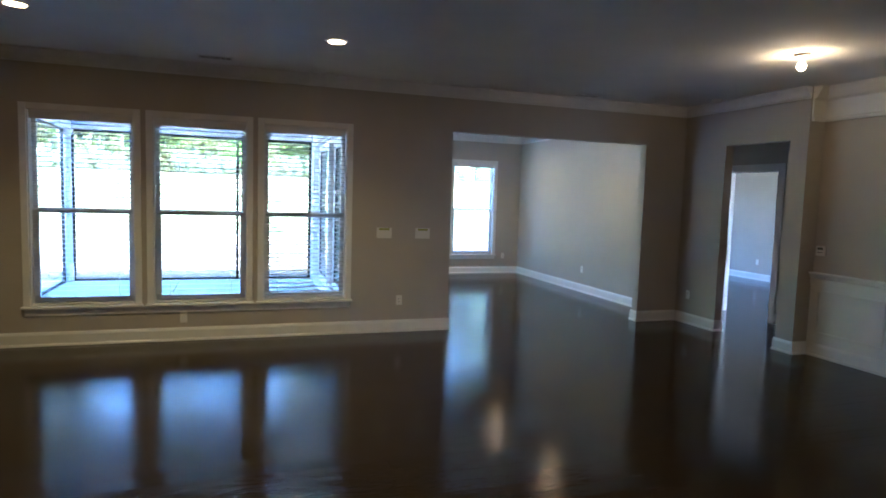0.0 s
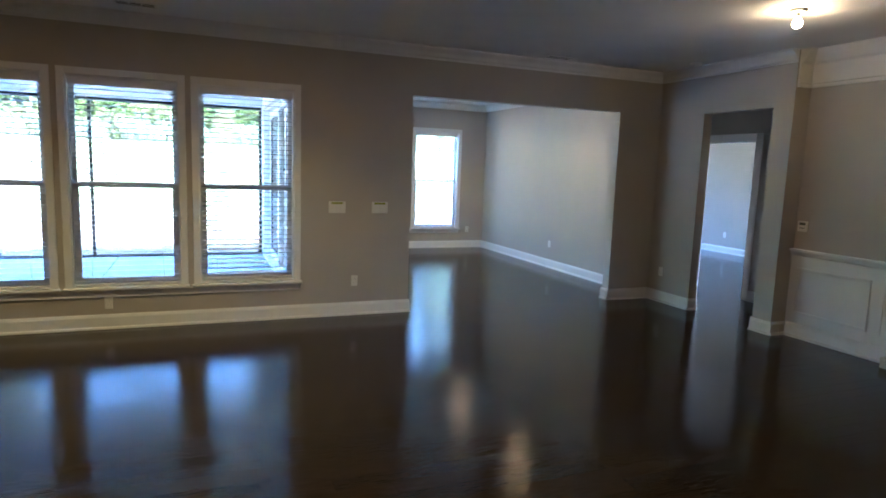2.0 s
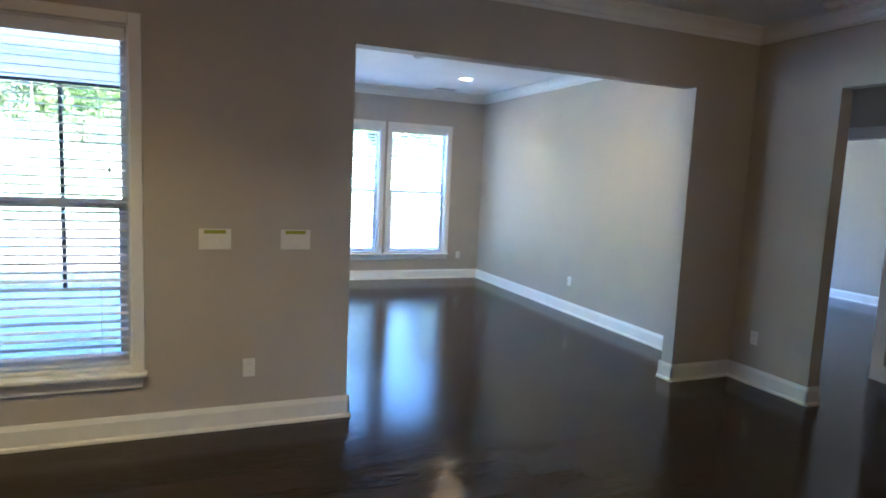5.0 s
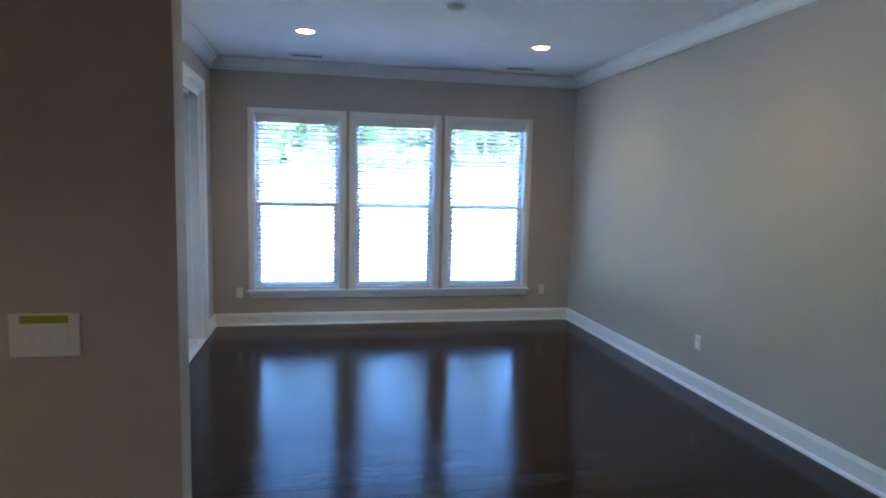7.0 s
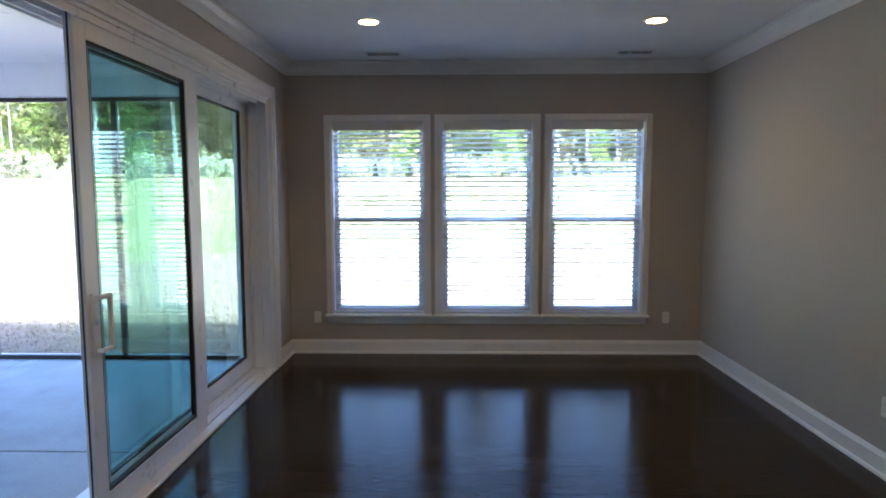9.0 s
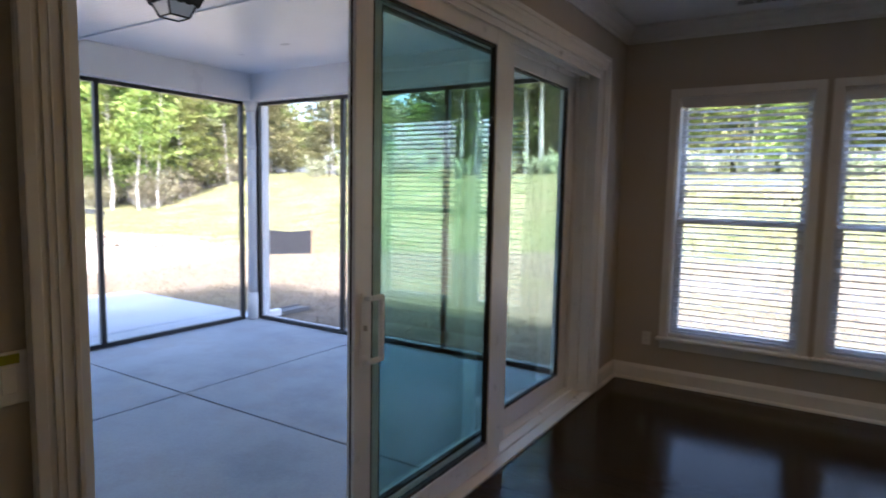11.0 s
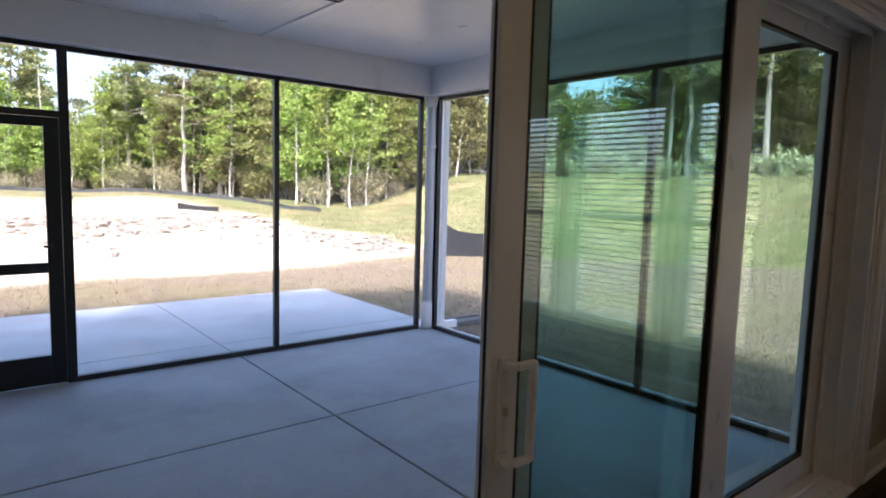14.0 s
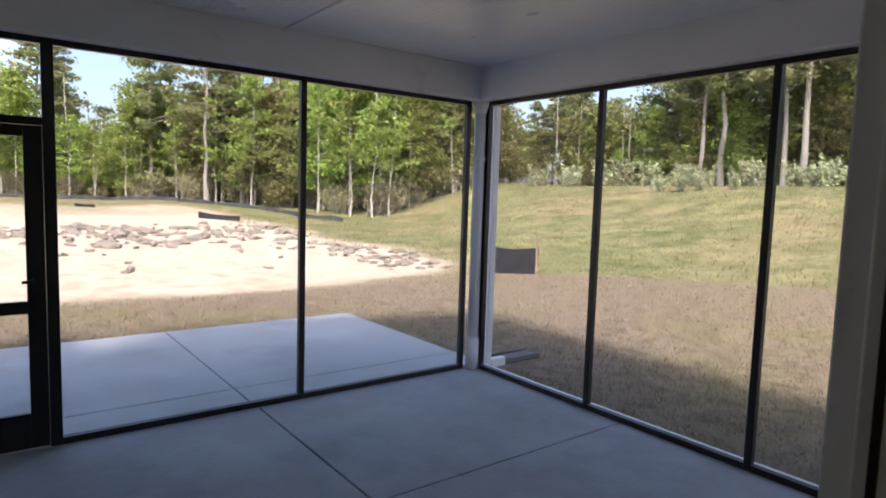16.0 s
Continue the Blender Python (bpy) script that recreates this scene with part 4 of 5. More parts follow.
# ---- trees ----
def leaf_material(name, dark, mid, light, trans=0.25):
    m = bpy.data.materials.new(name)
    nt, b = nodes_of(m)
    geo = nt.nodes.new("ShaderNodeNewGeometry")
    oi = nt.nodes.new("ShaderNodeObjectInfo")
    tone = ramp(nt, geo.outputs["Random Per Island"], [(0.0, dark), (0.5, mid), (1.0, light)])
    hue = nt.nodes.new("ShaderNodeHueSaturation")
    mr = nt.nodes.new("ShaderNodeMapRange")
    mr.inputs[3].default_value, mr.inputs[4].default_value = 0.475, 0.515
    nt.links.new(oi.outputs["Random"], mr.inputs[0])
    nt.links.new(mr.outputs[0], hue.inputs["Hue"])
    mv = nt.nodes.new("ShaderNodeMapRange")
    mv.inputs[3].default_value, mv.inputs[4].default_value = 0.75, 1.25
    nt.links.new(oi.outputs["Random"], mv.inputs[0])
    nt.links.new(mv.outputs[0], hue.inputs["Value"])
    nt.links.new(tone, hue.inputs["Color"])
    nt.links.new(hue.outputs[0], b.inputs["Base Color"])
    b.inputs["Roughness"].default_value = 0.6
    b.inputs["Specular IOR Level"].default_value = 0.2
    tr = nt.nodes.new("ShaderNodeBsdfTranslucent")
    nt.links.new(hue.outputs[0], tr.inputs[0])
    mx = nt.nodes.new("ShaderNodeMixShader")
    mx.inputs[0].default_value = trans
    out = nt.nodes["Material Output"]
    nt.links.new(b.outputs[0], mx.inputs[1])
    nt.links.new(tr.outputs[0], mx.inputs[2])
    nt.links.new(mx.outputs[0], out.inputs[0])
    return m


def bark(name, base):
    m = bpy.data.materials.new(name)
    nt, b = nodes_of(m)
    v = coords(nt, (9, 9, 1.6))
    n = noise_tex(nt, v, 2.2, 6, 0.7)
    nt.links.new(ramp(nt, n, [(0.3, tuple(c * 0.5 for c in base)), (0.5, base), (0.72, tuple(min(1, c * 1.5) for c in base))]), b.inputs["Base Color"])
    b.inputs["Roughness"].default_value = 0.9
    bump(nt, b, n, 0.6, 0.03)
    return m


M_PINE_LEAF = leaf_material("pine_needles", (0.16, 0.185, 0.08), (0.24, 0.262, 0.115), (0.33, 0.345, 0.165), 0.5)
M_LEAF = leaf_material("spring_leaves", (0.16, 0.23, 0.05), (0.255, 0.34, 0.08), (0.36, 0.43, 0.13), 0.5)
M_OLIVE = leaf_material("olive_leaves", (0.14, 0.15, 0.055), (0.21, 0.215, 0.085), (0.29, 0.27, 0.12), 0.45)
M_TWIG = leaf_material("dry_twigs", (0.19, 0.17, 0.10), (0.29, 0.265, 0.16), (0.38, 0.35, 0.23), 0.35)
M_PALE = leaf_material("pale_shrub_leaves", (0.21, 0.24, 0.13), (0.33, 0.36, 0.21), (0.46, 0.48, 0.32), 0.25)
M_BARK_P = bark("pine_bark", (0.27, 0.25, 0.225))
M_BARK_G = bark("grey_bark", (0.38, 0.36, 0.32))


def mesh_of(name, vs, fs, material):
    me = bpy.data.meshes.new(name)
    me.from_pydata(vs, [], fs)
    me.materials.append(material)
    return me


def limb(vs, fs, pts, radii, seg=6):
    """A tapered bent tube along pts."""
    rings = []
    for k, (p, r) in enumerate(zip(pts, radii)):
        d = (pts[min(k + 1, len(pts) - 1)] - pts[max(k - 1, 0)]).normalized()
        u = d.orthogonal().normalized()
        w = d.cross(u)
        rings.append(len(vs))
        for s in range(seg):
            a = 2 * math.pi * s / seg
            vs.append(tuple(p + (u * math.cos(a) + w * math.sin(a)) * r))
    for a, b in zip(rings, rings[1:]):
        for s in range(seg):
            fs.append((a + s, a + (s + 1) % seg, b + (s + 1) % seg, b + s))


def leaves(vs, fs, rng, centre, radius, n, size, flat=0.7, longish=1.6):
    for _ in range(n):
        d = Vector((rng.gauss(0, 1), rng.gauss(0, 1), rng.gauss(0, flat)))
        p = centre + d.normalized() * radius * rng.random() ** 0.45
        u = Vector((rng.gauss(0, 1), rng.gauss(0, 1), rng.gauss(0, 0.6))).normalized()
        w = u.orthogonal().normalized()
        w = (w * math.cos(rng.random() * 6.28) + u.cross(w) * math.sin(rng.random() * 6.28)).normalized()
        s = size * rng.uniform(0.6, 1.4)
        o = len(vs)
        a, b = u * s * longish * 0.5, w * s * 0.5
        vs.extend((tuple(p - a), tuple(p + b), tuple(p + a), tuple(p - b)))
        fs.append((o, o + 1, o + 2, o + 3))


def make_tree(seed, kind, height):
    """A trunk with limbs, and a crown of many small leaves, at the origin."""
    rng = random.Random(seed)
    tv, tf, cv, cf = [], [], [], []
    lean = Vector((rng.uniform(-0.03, 0.03), rng.uniform(-0.03, 0.03), 0))
    r0 = {"pine": 0.15, "leafy": 0.11, "thin": 0.07}[kind] * height / 13
    pts, rad = [], []
    for k in range(9):
        f = k / 8
        wob = Vector((rng.gauss(0, 0.06), rng.gauss(0, 0.06), 0)) * height / 12 * (0 if k == 0 else 1)
        pts.append(Vector((0, 0, f * height)) + lean * f * height + wob)
        rad.append(r0 * (1 - 0.86 * f) * (1.35 if k == 0 else 1))
    limb(tv, tf, pts, rad, 8)

    def on_trunk(f):
        k = min(7, int(f * 8))
        return pts[k].lerp(pts[k + 1], f * 8 - k)

    start = {"pine": 0.38, "leafy": 0.08, "thin": 0.30}[kind]
    count = {"pine": 30, "leafy": 34, "thin": 20}[kind]
    for k in range(count):
        f = start + (0.98 - start) * (k + rng.random()) / count
        base = on_trunk(f)
        a = rng.uniform(0, 6.28)
        rise = {"pine": rng.uniform(-0.1, 0.35), "leafy": rng.uniform(0.2, 0.9), "thin": rng.uniform(0.1, 0.7)}[kind]
        span = {"pine": 0.17, "leafy": 0.23, "thin": 0.14}[kind] * height * (1.15 - 0.75 * (f - start) / (1 - start)) * rng.uniform(0.55, 1.15)
        way = Vector((math.cos(a), math.sin(a), rise)).normalized()
        mid = base + way * span * 0.55 + Vector((0, 0, rng.uniform(-0.1, 0.15) * span))
        tip = base + way * span + Vector((0, 0, rng.uniform(-0.1, 0.25) * span))
        rb = r0 * 0.32 * (1.1 - f)
        limb(tv, tf, [base, mid, tip], [rb + 0.012, rb * 0.6 + 0.008, 0.006], 4)
        if kind == "pine":
            for q, rr, n in ((mid.lerp(tip, 0.3), 0.55, 28), (tip, 0.75, 56), (mid.lerp(tip, 0.7) + Vector((rng.gauss(0, 0.4), rng.gauss(0, 0.4), 0.1)), 0.6, 32)):
                leaves(cv, cf, rng, q, rr * rng.uniform(0.7, 1.25), n, 0.16, 0.35, 2.4)
        elif kind == "leafy":
            for q, rr, n in ((mid, 0.8, 36), (tip, 0.95, 60), (mid.lerp(tip, 0.6) + Vector((rng.gauss(0, 0.5), rng.gauss(0, 0.5), rng.gauss(0, 0.3))), 0.85, 40)):
                leaves(cv, cf, rng, q, rr * rng.uniform(0.6, 1.3), n, 0.15, 0.34, 1.7)
        else:
            leaves(cv, cf, rng, tip, 0.6 * rng.uniform(0.6, 1.3), 50, 0.14, 0.3, 1.6)
            leaves(cv, cf, rng, mid, 0.45 * rng.uniform(0.6, 1.3), 26, 0.13, 0.3, 1.6)
    # dead stubs low on the stem
    if kind == "pine":
        for k in range(7):
            base = on_trunk(rng.uniform(0.2, 0.55))
            a = rng.uniform(0, 6.28)
            way = Vector((math.cos(a), math.sin(a), rng.uniform(-0.2, 0.3)))
            limb(tv, tf, [base, base + way * rng.uniform(0.3, 1.2)], [0.018, 0.006], 4)
    return (tv, tf), (cv, cf)


def make_bush(seed, height, twiggy):
    rng = random.Random(seed)
    tv, tf, cv, cf = [], [], [], []
    for k in range(22 if twiggy else 9):
        a = rng.uniform(0, 6.28)
        w = Vector((math.cos(a), math.sin(a), 0)) * rng.uniform(0.1, 0.55) * height
        base = Vector((rng.gauss(0, 0.18), rng.gauss(0, 0.18), 0)) * height
        tip = base + w + Vector((0, 0, height * rng.uniform(0.5, 1.05)))
        limb(tv, tf, [base, base.lerp(tip, 0.5) + Vector((0, 0, 0.1 * height)), tip], [0.02, 0.012, 0.004], 4)
        leaves(cv, cf, rng, tip, 0.26 * height, 44 if twiggy else 70, (0.05 if twiggy else 0.085) * height ** 0.5, 0.7, 4.0 if twiggy else 2.2)
        leaves(cv, cf, rng, base.lerp(tip, 0.55), 0.28 * height, 26 if twiggy else 60, (0.05 if twiggy else 0.085) * height ** 0.5, 0.7, 4.0 if twiggy else 2.2)
    return (tv, tf), (cv, cf)


def make_shrub(seed, height):
    """Upright feathery shoots set with small leaves all along."""
    rng = random.Random(seed)
    tv, tf, cv, cf = [], [], [], []
    for k in range(15):
        a = rng.uniform(0, 6.28)
        base = Vector((rng.gauss(0, 0.12), rng.gauss(0, 0.12), 0)) * height
        tip = base + Vector((math.cos(a) * rng.uniform(0.1, 0.5), math.sin(a) * rng.uniform(0.1, 0.5), rng.uniform(0.45, 1.05))) * height
        limb(tv, tf, [base, base.lerp(tip, 0.5) + Vector((0, 0, 0.08 * height)), tip], [0.014, 0.009, 0.003], 4)
        for j in range(7):
            leaves(cv, cf, rng, base.lerp(tip, 0.25 + 0.12 * j), 0.11 * height, 9, 0.075, 0.9, 2.4)
    return (tv, tf), (cv, cf)


def plant(name, stem_name, crown_name, data, stem_mat, crown_mat, label, category, group):
    (tv, tf), (cv, cf) = data
    e = empty(name, label=label, category=category, group=group)
    for nm, v, f, m in ((stem_name, tv, tf, stem_mat), (crown_name, cv, cf, crown_mat)):
        ob = new(nm, mesh_of(nm, v, f, m))
        ob.parent = e
    return e


PROTO = []
for k in range(4):
    PROTO.append(("pine", plant("pine_tree", "trunk", "crown", make_tree(10 + k, "pine", 15.0), M_BARK_P, M_PINE_LEAF, "tall pine with a bare grey-brown trunk and dark needles", "tree", "pines of the wood")))
for k in range(4):
    PROTO.append(("leafy", plant("broadleaf_tree", "trunk", "crown", make_tree(30 + k, "leafy", 8.5), M_BARK_G, M_LEAF, "broadleaf tree in bright yellow-green spring leaf", "tree", "broadleaf trees of the wood")))
for k in range(3):
    PROTO.append(("olive", plant("broadleaf_tree", "trunk", "crown", make_tree(50 + k, "leafy", 8.5), M_BARK_P, M_OLIVE, "broadleaf tree with dull olive-brown leaves", "tree", "broadleaf trees of the wood")))
for k in range(3):
    PROTO.append(("thin", plant("young_tree", "trunk", "crown", make_tree(60 + k, "thin", 9.0), M_BARK_G, M_LEAF, "slender pale-stemmed young tree with sparse leaves", "tree", "young trees at the wood's edge")))
for k in range(2):
    PROTO.append(("brush", plant("brush", "stems", "twigs", make_bush(70 + k, 2.2, True), M_BARK_G, M_TWIG, "dry brown underbrush at the edge of the wood", "bush", "underbrush")))
PROTO.append(("green_brush", plant("brush", "stems", "leaves", make_bush(80, 2.0, False), M_BARK_G, M_OLIVE, "olive green underbrush at the edge of the wood", "bush", "underbrush")))
for k in range(3):
    PROTO.append(("shrub", plant("planted_shrub", "stems", "leaves", make_shrub(90 + k, 1.5), M_BARK_G, M_PALE, "pale green planted shrub on the grassy rise", "shrub", "shrubs on the rise")))

rng = random.Random(4)
EDGE = [Vector(p) for p in ((-58, -40), (-58, 0), (-52, 12), (-42, 18.5), (-35, 22), (-35.5, 31), (-38, 40.5), (28, 45))]


def woods_at(u, depth):
    """A place in the wood: u runs along its edge from the far west round to the north-east."""
    runs = [(b - a).length for a, b in zip(EDGE, EDGE[1:])]
    d = u * sum(runs)
    for a, b, r in zip(EDGE, EDGE[1:], runs):
        if d <= r or b is EDGE[-1]:
            way = (b - a) / r
            p = a + way * d
            return p.x - way.y * depth, p.y + way.x * depth
        d -= r


used = set()


def set_down(kind, x, y, size, lean=2.0):
    pick = [e for n, e in PROTO if n == kind]
    e = pick[rng.randrange(len(pick))]
    put = pose(x, y, land(x, y) - 0.05, rng.uniform(-lean, lean), rng.uniform(-lean, lean), rng.uniform(0, 360)) @ Matrix.Scale(size, 4)
    if e.name in used:
        e = copy_thing(e, put)
    used.add(e.name)
    e.matrix_basis = put


def stand(kind, u, depth, size=1.0):
    if 0.275 < u < 0.325:
        size *= 0.66
    elif 0.55 < u < 0.63:
        size *= 0.68
    set_down(kind, *woods_at(u, depth), size)


def belt(n, u0, u1, kinds, d0, d1, s0, s1):
    """n plants spread along a stretch of the wood's edge."""
    for k in range(n):
        stand(rng.choice(kinds), u0 + (u1 - u0) * (k + rng.random()) / n, rng.uniform(d0, d1), rng.uniform(s0, s1))


# pines that rise behind
belt(24, 0.18, 0.42, ("pine",), 4, 16, 0.8, 1.05)
belt(24, 0.42, 0.60, ("pine", "pine", "olive"), 3, 14, 0.7, 0.95)
belt(34, 0.58, 0.97, ("pine",), 1, 14, 0.8, 1.1)
belt(16, 0.525, 0.59, ("pine", "olive", "pine", "leafy"), 3, 13, 0.85, 1.0)
# bright leaf in front of them, duller to the north
belt(26, 0.19, 0.37, ("leafy",), 1.5, 8, 0.75, 1.15)
belt(14, 0.34, 0.42, ("olive", "olive", "leafy"), 1, 6, 0.7, 1.1)
belt(18, 0.40, 0.49, ("leafy",), 1, 7, 0.85, 1.2)
belt(22, 0.48, 0.60, ("olive", "olive", "leafy"), 1, 9, 0.7, 1.05)
belt(24, 0.59, 0.97, ("olive", "leafy"), 0.3, 3, 0.45, 0.8)
belt(40, 0.57, 0.97, ("olive", "leafy"), 1.0, 6, 0.6, 1.1)
# slender stems and undergrowth along the edge
belt(28, 0.2, 0.50, ("thin",), -0.3, 3, 0.7, 1.15)
belt(42, 0.2, 0.52, ("brush", "brush", "green_brush"), -0.3, 3, 0.6, 1.05)
belt(30, 0.52, 0.98, ("green_brush",), 0.5, 5, 0.7, 1.2)
# stems that stand out at the edge
for kind, x, y, size in (("pine", -53.2, 12.0, 0.95), ("pine", -47.4, 14.6, 0.92), ("pine", -47.2, 17.2, 0.9), ("thin", -39.2, 19.6, 1.1), ("thin", -36.4, 20.6, 1.15),
                         ("thin", -34.6, 21.2, 1.2), ("thin", -34.2, 22.2, 1.0), ("pine", -40.4, 42, 0.5), ("pine", -39.0, 42.4, 0.52), ("pine", -24.1, 41.2, 1.0),
                         ("pine", -22.4, 41.0, 1.15), ("pine", -18.6, 41.6, 1.05), ("pine", -17.3, 41.0, 1.2), ("pine", -14.2, 42, 1.0)):
    set_down(kind, x, y, size, 1.0)
for k in range(22):
    set_down(rng.choice(("pine", "olive", "olive")), rng.uniform(-51, -38.5), rng.uniform(41.5, 52), rng.uniform(0.5, 0.64))
for k in range(48):
    x = -33 + 48 * (k + rng.random()) / 48
    set_down("shrub", x, 35.6 + 0.05 * x + rng.uniform(-1.0, 1.8), rng.uniform(0.65, 1.15))
for x, y in ((-18.8, 28.6), (-17.4, 28.3), (-16.7, 28.8), (-15.2, 29.2), (-8.6, 28.4), (-4.2, 29.5), (1.5, 27.0)):
    set_down("shrub", x, y, rng.uniform(0.5, 0.75))

# thick foliage between and behind the stems, in clumps of three greens
fr = random.Random(11)
heaps = {"pine": ([], []), "leaf": ([], []), "olive": ([], [])}
for k in range(3600):
    u = fr.uniform(0.18, 0.57) if fr.random() < 0.5 else fr.uniform(0.57, 0.96)
    low = 0.275 < u < 0.325
    x, y = woods_at(u, fr.uniform(3.5, 18) if u < 0.57 else fr.uniform(1.5, 9))
    z = land(x, y) + 0.2 + (5.0 if low else 6.5 if 0.55 < u < 0.63 else 9.0) * fr.random() ** 1.3
    if u < 0.37 or 0.42 < u < 0.49:
        kind = fr.choice(("leaf", "leaf", "olive", "pine"))
    else:
        kind = fr.choice(("olive", "pine", "pine", "olive", "leaf")) if u < 0.6 else fr.choice(("olive", "olive", "pine", "leaf"))
    leaves(*heaps[kind], fr, Vector((x, y, z)), fr.uniform(0.8, 1.7), 52, 0.24, 0.6, 1.5)
for kind, m, words in (("pine", M_PINE_LEAF, "dense dark green foliage deep in the wood"), ("leaf", M_LEAF, "bright green spring foliage deep in the wood"), ("olive", M_OLIVE, "dull olive foliage deep in the wood")):
    tagged(new("far_woods", mesh_of("far_woods", *heaps[kind], m)), words, "woods", kind="stuff")
sv, sf = [], []
for k in range(260):
    x, y = woods_at(fr.uniform(0.1, 1), fr.uniform(0.5, 14))
    z = land(x, y)
    h = fr.uniform(4, 11)
    limb(sv, sf, [Vector((x, y, z)), Vector((x + fr.uniform(-0.6, 0.6), y + fr.uniform(-0.6, 0.6), z + h))], [fr.uniform(0.035, 0.09), 0.02], 5)
tagged(new("far_stems", mesh_of("far_stems", sv, sf, M_BARK_G)), "pale tree stems deep in the wood", "woods", kind="stuff")

# ---- rubble on the sand ----
M_CLOD = plain("sandy_rubble", (0.21, 0.18, 0.15), 0.95, vary=0.5, scale=9, fine=60, relief=0.8)
stones = []
for k in range(6):
    r = random.Random(100 + k)
    bm = bmesh.new()
    bmesh.ops.create_icosphere(bm, subdivisions=2, radius=0.5)
    sx, sy, sz = r.uniform(0.8, 1.7), r.uniform(0.4, 0.9), r.uniform(0.3, 0.6)
    for v in bm.verts:
        n = 1 + 0.9 * noise.noise(v.co * 3.1 + Vector((k * 7, 0, 0))) + 0.3 * noise.noise(v.co * 8.0)
        v.co = Vector((v.co.x * sx * n, v.co.y * sy * n, max(-0.12, v.co.z * sz * n)))
    ob = tagged(part("rubble_stone", bm, M_CLOD), "flat brown lump of broken earth on the sand", "rock", "rubble on the sand")
    stones.append(ob)
rr = random.Random(8)
placed = 0
for k in range(330):
    t = rr.random()
    if t < 0.60:
        x, y = rr.gauss(-25.0, 2.6), rr.uniform(1.5, 11.5)
    elif t < 0.85:
        x = rr.uniform(-20, -12.2)
        y = 10.6 - abs(rr.gauss(0.0, 1.0)) + (0.6 if x < -14.5 else 0)
    else:
        x, y = rr.uniform(-30, -14), rr.uniform(-4, 8)
    if sand_at(x, y) < 0.4:
        continue
    s = rr.uniform(0.25, 1.0) * rr.uniform(0.4, 1.0) * (0.66 if x < -20 else 0.42)
    m = pose(x, y, land(x, y) + 0.02, rr.uniform(-10, 10), rr.uniform(-10, 10), rr.uniform(0, 360)) @ Matrix.Scale(s, 4)
    if placed < len(stones):
        stones[placed].matrix_basis = m
    else:
        o = copy_thing(stones[k % len(stones)], m)
        o.matrix_basis = m
    placed += 1


# ---- silt fences ----
def silt_fence(pts, height, label, fabric=M_RAMP):
    f = empty("silt_fence", pose(pts[0][0], pts[0][1], land(*pts[0])), label=label, category="silt fence", group="silt fences")
    r = random.Random(int(abs(pts[0][0] * 10)))
    bm = bmesh.new()
    path = []
    for (x0, y0), (x1, y1) in zip(pts, pts[1:]):
        n = max(4, int(math.hypot(x1 - x0, y1 - y0) / 0.35))
        for k in range(n):
            path.append((x0 + (x1 - x0) * k / n, y0 + (y1 - y0) * k / n))
    path.append(pts[-1])
    rows = []
    for k, (x, y) in enumerate(path):
        z = land(x, y)
        along = k / (len(path) - 1)
        if len(path) < 20:
            sag = height * (1.0 - 0.24 * along - 0.62 * along * (1 - along))
        else:
            sag = height * (1 - 0.3 * abs(math.sin(k * 0.35)) - r.uniform(0, 0.12))
        o = 0.03 * math.sin(k * 1.7)
        rows.append([bm.verts.new((x + o * j / 2, y + o * j / 2, z - 0.04 + (sag + 0.04) * j / 3)) for j in range(4)])
    for a, b in zip(rows, rows[1:]):
        for j in range(3):
            bm.faces.new((a[j], b[j], b[j + 1], a[j + 1]))
    bmesh.ops.solidify(bm, geom=bm.faces[:], thickness=0.006)
    part("fabric", bm, fabric, f, "sagging woven fabric")
    for k in range(0, len(path), 6 if len(path) > 14 else max(2, len(path) - 1)):
        x, y = path[k]
        one_box("stake", (x - 0.02, x + 0.02, y - 0.02, y + 0.02, land(x, y) - 0.1, land(x, y) + height * 1.12), M_STAKE, f)
    return f


silt_fence([(-11.72, 10.42), (-11.3, 11.0), (-10.85, 11.72)], 0.84, "short black silt fence standing on the lawn edge")
silt_fence([(-34.3, 10.4), (-33.4, 11.0), (-32.2, 11.9)], 0.36, "short sagging black silt fence behind the sand")
silt_fence([(-42.4, 5.6), (-41.8, 6.6)], 0.22, "short low black silt fence on the grass")
silt_fence([(-56.5, -30.0), (-56.2, -1.0), (-50.6, 10.6), (-41.2, 16.4), (-36.0, 17.0), (-32.4, 18.0)], 0.34, "long sagging grey silt fence along the wood", M_SILT)

# ---- lawn blades near the porch ----
g = np.random.default_rng(3)
n = 160000
X = g.uniform(-15, 6, n)
Y = g.uniform(-1.5, 17, n)
keep = ((Y > 5.45) | (X < -8.5)) & ~((X > -1.3) & (Y < 5.7))
X, Y = X[keep], Y[keep]
Z = np.array([land(a, b) for a, b in zip(X, Y)])
bare = np.array([sand_at(a, b) for a, b in zip(X, Y)])
ok = (bare < 0.35) & (np.array([green_at(a, b) for a, b in zip(X, Y)]) < 0.4)
X, Y, Z = X[ok], Y[ok], Z[ok]
n = len(X)
A = g.uniform(0, 6.283, n)
H = g.uniform(0.02, 0.06, n)
L = g.uniform(0.01, 0.05, n)
D = g.uniform(0, 6.283, n)
wd = 0.005
V = np.empty((n, 3, 3))
V[:, 0] = np.stack([X - wd * np.cos(A), Y - wd * np.sin(A), Z - 0.005], 1)
V[:, 1] = np.stack([X + wd * np.cos(A), Y + wd * np.sin(A), Z - 0.005], 1)
V[:, 2] = np.stack([X + L * np.cos(D), Y + L * np.sin(D), Z + H], 1)
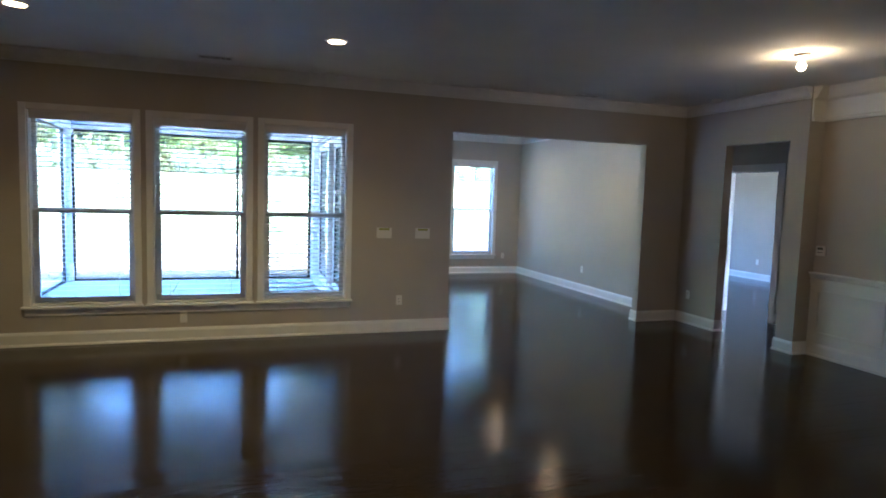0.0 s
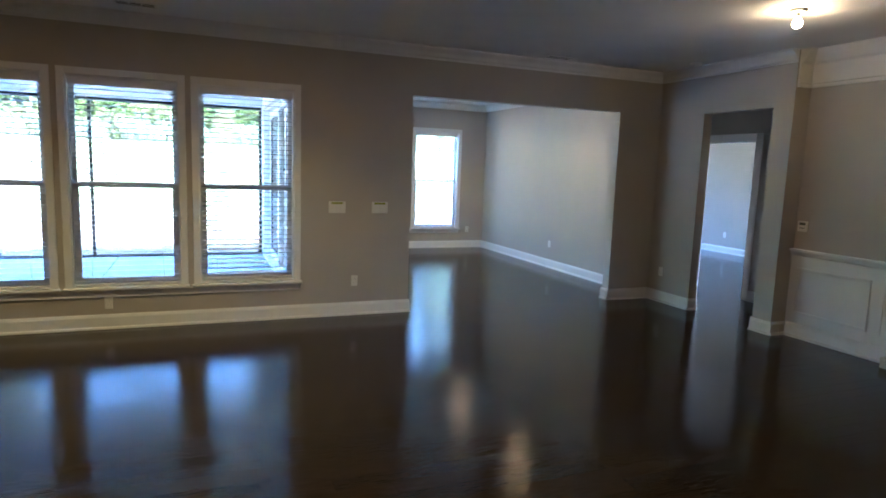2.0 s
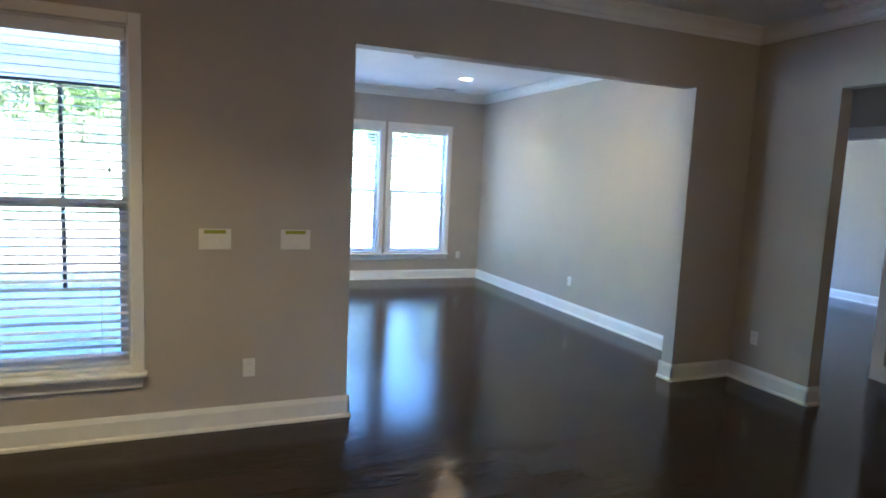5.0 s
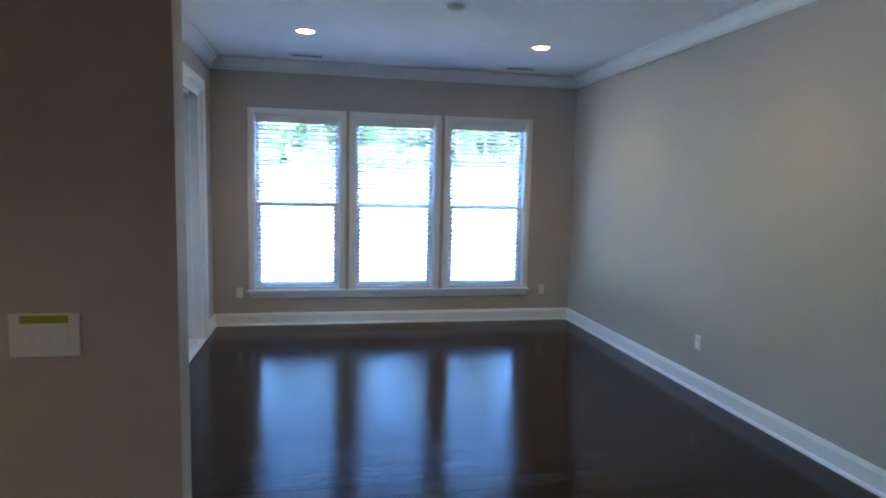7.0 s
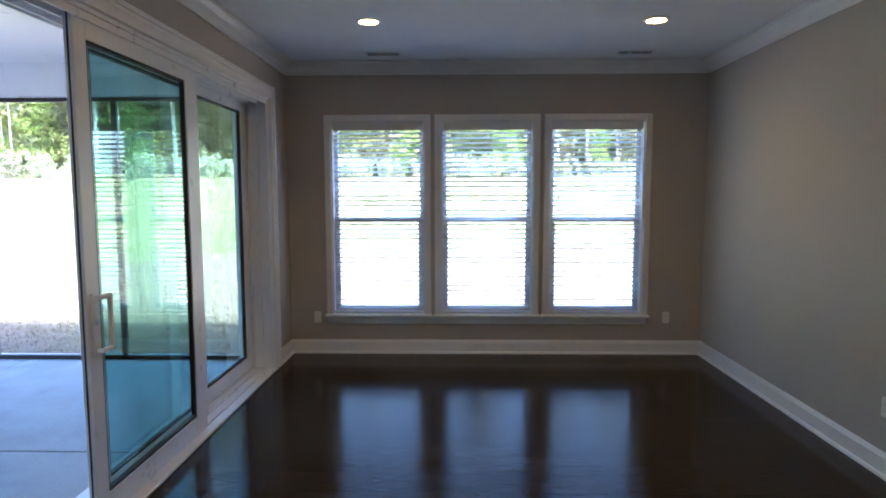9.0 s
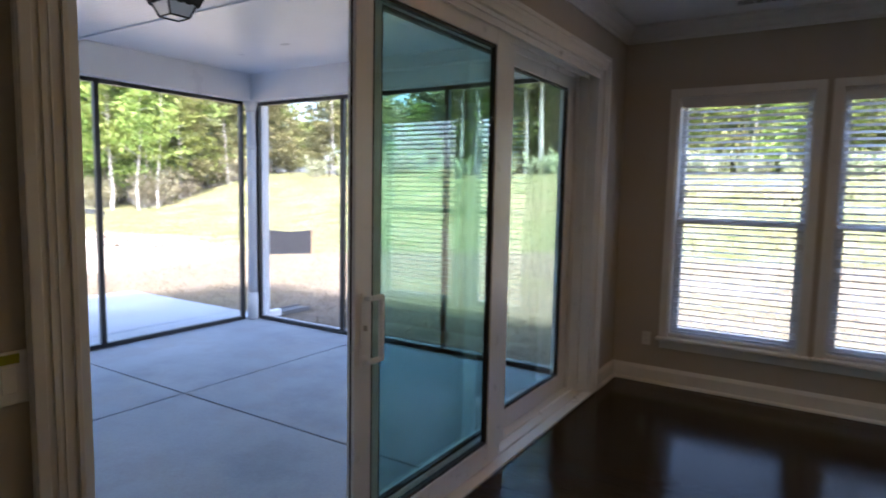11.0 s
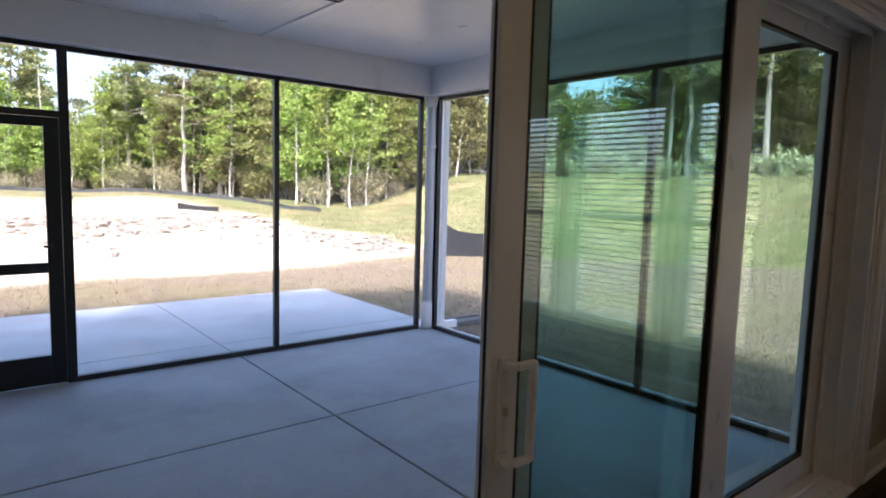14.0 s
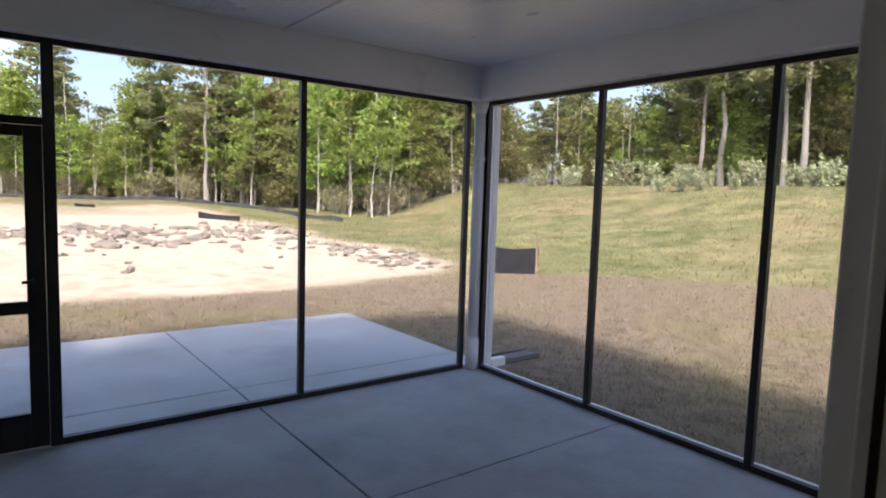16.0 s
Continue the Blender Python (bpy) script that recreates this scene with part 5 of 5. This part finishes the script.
M_STRAW = leaf_material("lawn_blades", (0.11, 0.088, 0.05), (0.22, 0.172, 0.11), (0.35, 0.29, 0.20), 0.2)
me = mesh_of("grass", V.reshape(-1, 3).tolist(), np.arange(3 * n).reshape(-1, 3).tolist(), M_STRAW)
tagged(new("grass", me), "short dry straw-coloured lawn grass", "grass", kind="stuff")

# ---- coarse tufts on the green rise ----
n = 60000
X = g.uniform(-36, 10, n)
Y = g.uniform(11, 36, n)
keep = np.array([green_at(a, b) > 0.5 for a, b in zip(X, Y)])
X, Y = X[keep], Y[keep]
Z = np.array([land(a, b) for a, b in zip(X, Y)])
n = len(X)
A = g.uniform(0, 6.283, n)
H = g.uniform(0.03, 0.12, n) * g.uniform(0.5, 1.3, n)
L = g.uniform(0.0, 0.07, n)
wd = g.uniform(0.008, 0.022, n)
V = np.empty((n, 3, 3))
V[:, 0] = np.stack([X - wd * np.cos(A), Y - wd * np.sin(A), Z - 0.01], 1)
V[:, 1] = np.stack([X + wd * np.cos(A), Y + wd * np.sin(A), Z - 0.01], 1)
V[:, 2] = np.stack([X + L * np.sin(A * 3), Y + L * np.cos(A * 3), Z + H], 1)
M_TUFT = leaf_material("slope_grass", (0.11, 0.115, 0.05), (0.21, 0.21, 0.10), (0.36, 0.32, 0.19), 0.3)
me = mesh_of("grass", V.reshape(-1, 3).tolist(), np.arange(3 * n).reshape(-1, 3).tolist(), M_TUFT)
tagged(new("grass", me), "uneven green and straw tufts on the rise", "grass", kind="stuff")

# ---- wooden floor, board by board ----
def boards(name, x0, x1, y0, y1, width, near, label):
    """Boards run along x; those in the stretch near are parts, the rest one joined part."""
    fl = empty(name, label=label, category="floor", kind="structure")
    rng = random.Random(5)
    shared = {}
    rest_v, rest_f = [], []
    g = 0.0003
    y, count = y0, 0

    def shape(length):
        if length not in shared:
            a, b, c, d, e = length / 2 - g, width / 2 - g, 0.0, -0.018, 0.0003
            vs = [(sx * (a - e), sy * (b - e), c) for sx, sy in ((-1, -1), (1, -1), (1, 1), (-1, 1))]
            vs += [(sx * a, sy * b, c - e) for sx, sy in ((-1, -1), (1, -1), (1, 1), (-1, 1))]
            vs += [(sx * a, sy * b, d) for sx, sy in ((-1, -1), (1, -1), (1, 1), (-1, 1))]
            fs = [(0, 1, 2, 3)]
            for r in (0, 4):
                fs += [(r + k, r + 4 + k, r + 4 + (k + 1) % 4, r + (k + 1) % 4) for k in range(4)]
            shared[length] = (vs, fs)
        return shared[length]

    meshes = {}
    while y < y1 - 1e-6:
        x = x0 - rng.choice((0.0, 0.3, 0.6, 0.9, 1.2))
        while x < x1:
            length = rng.choice((0.9, 1.2, 1.5, 1.8))
            lo, hi = max(x, x0), min(x + length, x1)
            if hi - lo > 0.05:
                L = round(hi - lo, 2)
                cx, cy = (lo + hi) / 2, y + width / 2
                vs, fs = shape(L)
                dz = rng.uniform(-0.0002, 0.0)
                if count < 300 and near[0] < cx < near[1] and near[2] < cy < near[3]:
                    if L not in meshes:
                        mm = bpy.data.meshes.new("board")
                        mm.from_pydata(vs, [], fs)
                        mm.materials.append(M_FLOOR)
                        meshes[L] = mm
                    share("board", meshes[L], fl, pose(cx, cy, dz, rng.gauss(0, 0.10), rng.gauss(0, 0.02)))
                    count += 1
                else:
                    o = len(rest_v)
                    tilt = rng.gauss(0, 0.0017)
                    rest_v.extend((vx + cx, vy + cy, vz + dz + vy * tilt) for vx, vy, vz in vs)
                    rest_f.extend(tuple(i + o for i in f) for f in fs)
            x += length
        y += width
    if rest_v:
        mm = bpy.data.meshes.new("boards")
        mm.from_pydata(rest_v, [], rest_f)
        mm.materials.append(M_FLOOR)
        ob = new("boards", mm)
        ob.parent = fl
        ob["kind"] = "stuff"
    return fl


boards("floor_sunroom", XL + 0.032, XR, 0.0, YE, 0.12, (-0.4, 2.6, 0.0, 3.8), "dark-stained glossy hardwood boards in the sunroom")
boards("floor", GL, 3.78, GB, 0.0, 0.12, (-2.4, 2.0, -4.4, 0.0), "dark-stained glossy hardwood boards in the great room")
boards("floor_hall", 3.78, 8.6, -4.7, YE + WT, 0.12, (0, 0, 0, 0), "dark-stained hardwood boards in hall and bedroom")
bm = bmesh.new()
box(bm, GL - WT, 8.78, GB - WT, WT, -0.14, -0.0185)
box(bm, XL - 0.28, 8.78, WT, YE + WT, -0.14, -0.0185)
part("floor_base", bm, M_DARK)
tagged(bpy.data.objects["floor_base"], "dark subfloor under the boards", "subfloor", kind="structure")
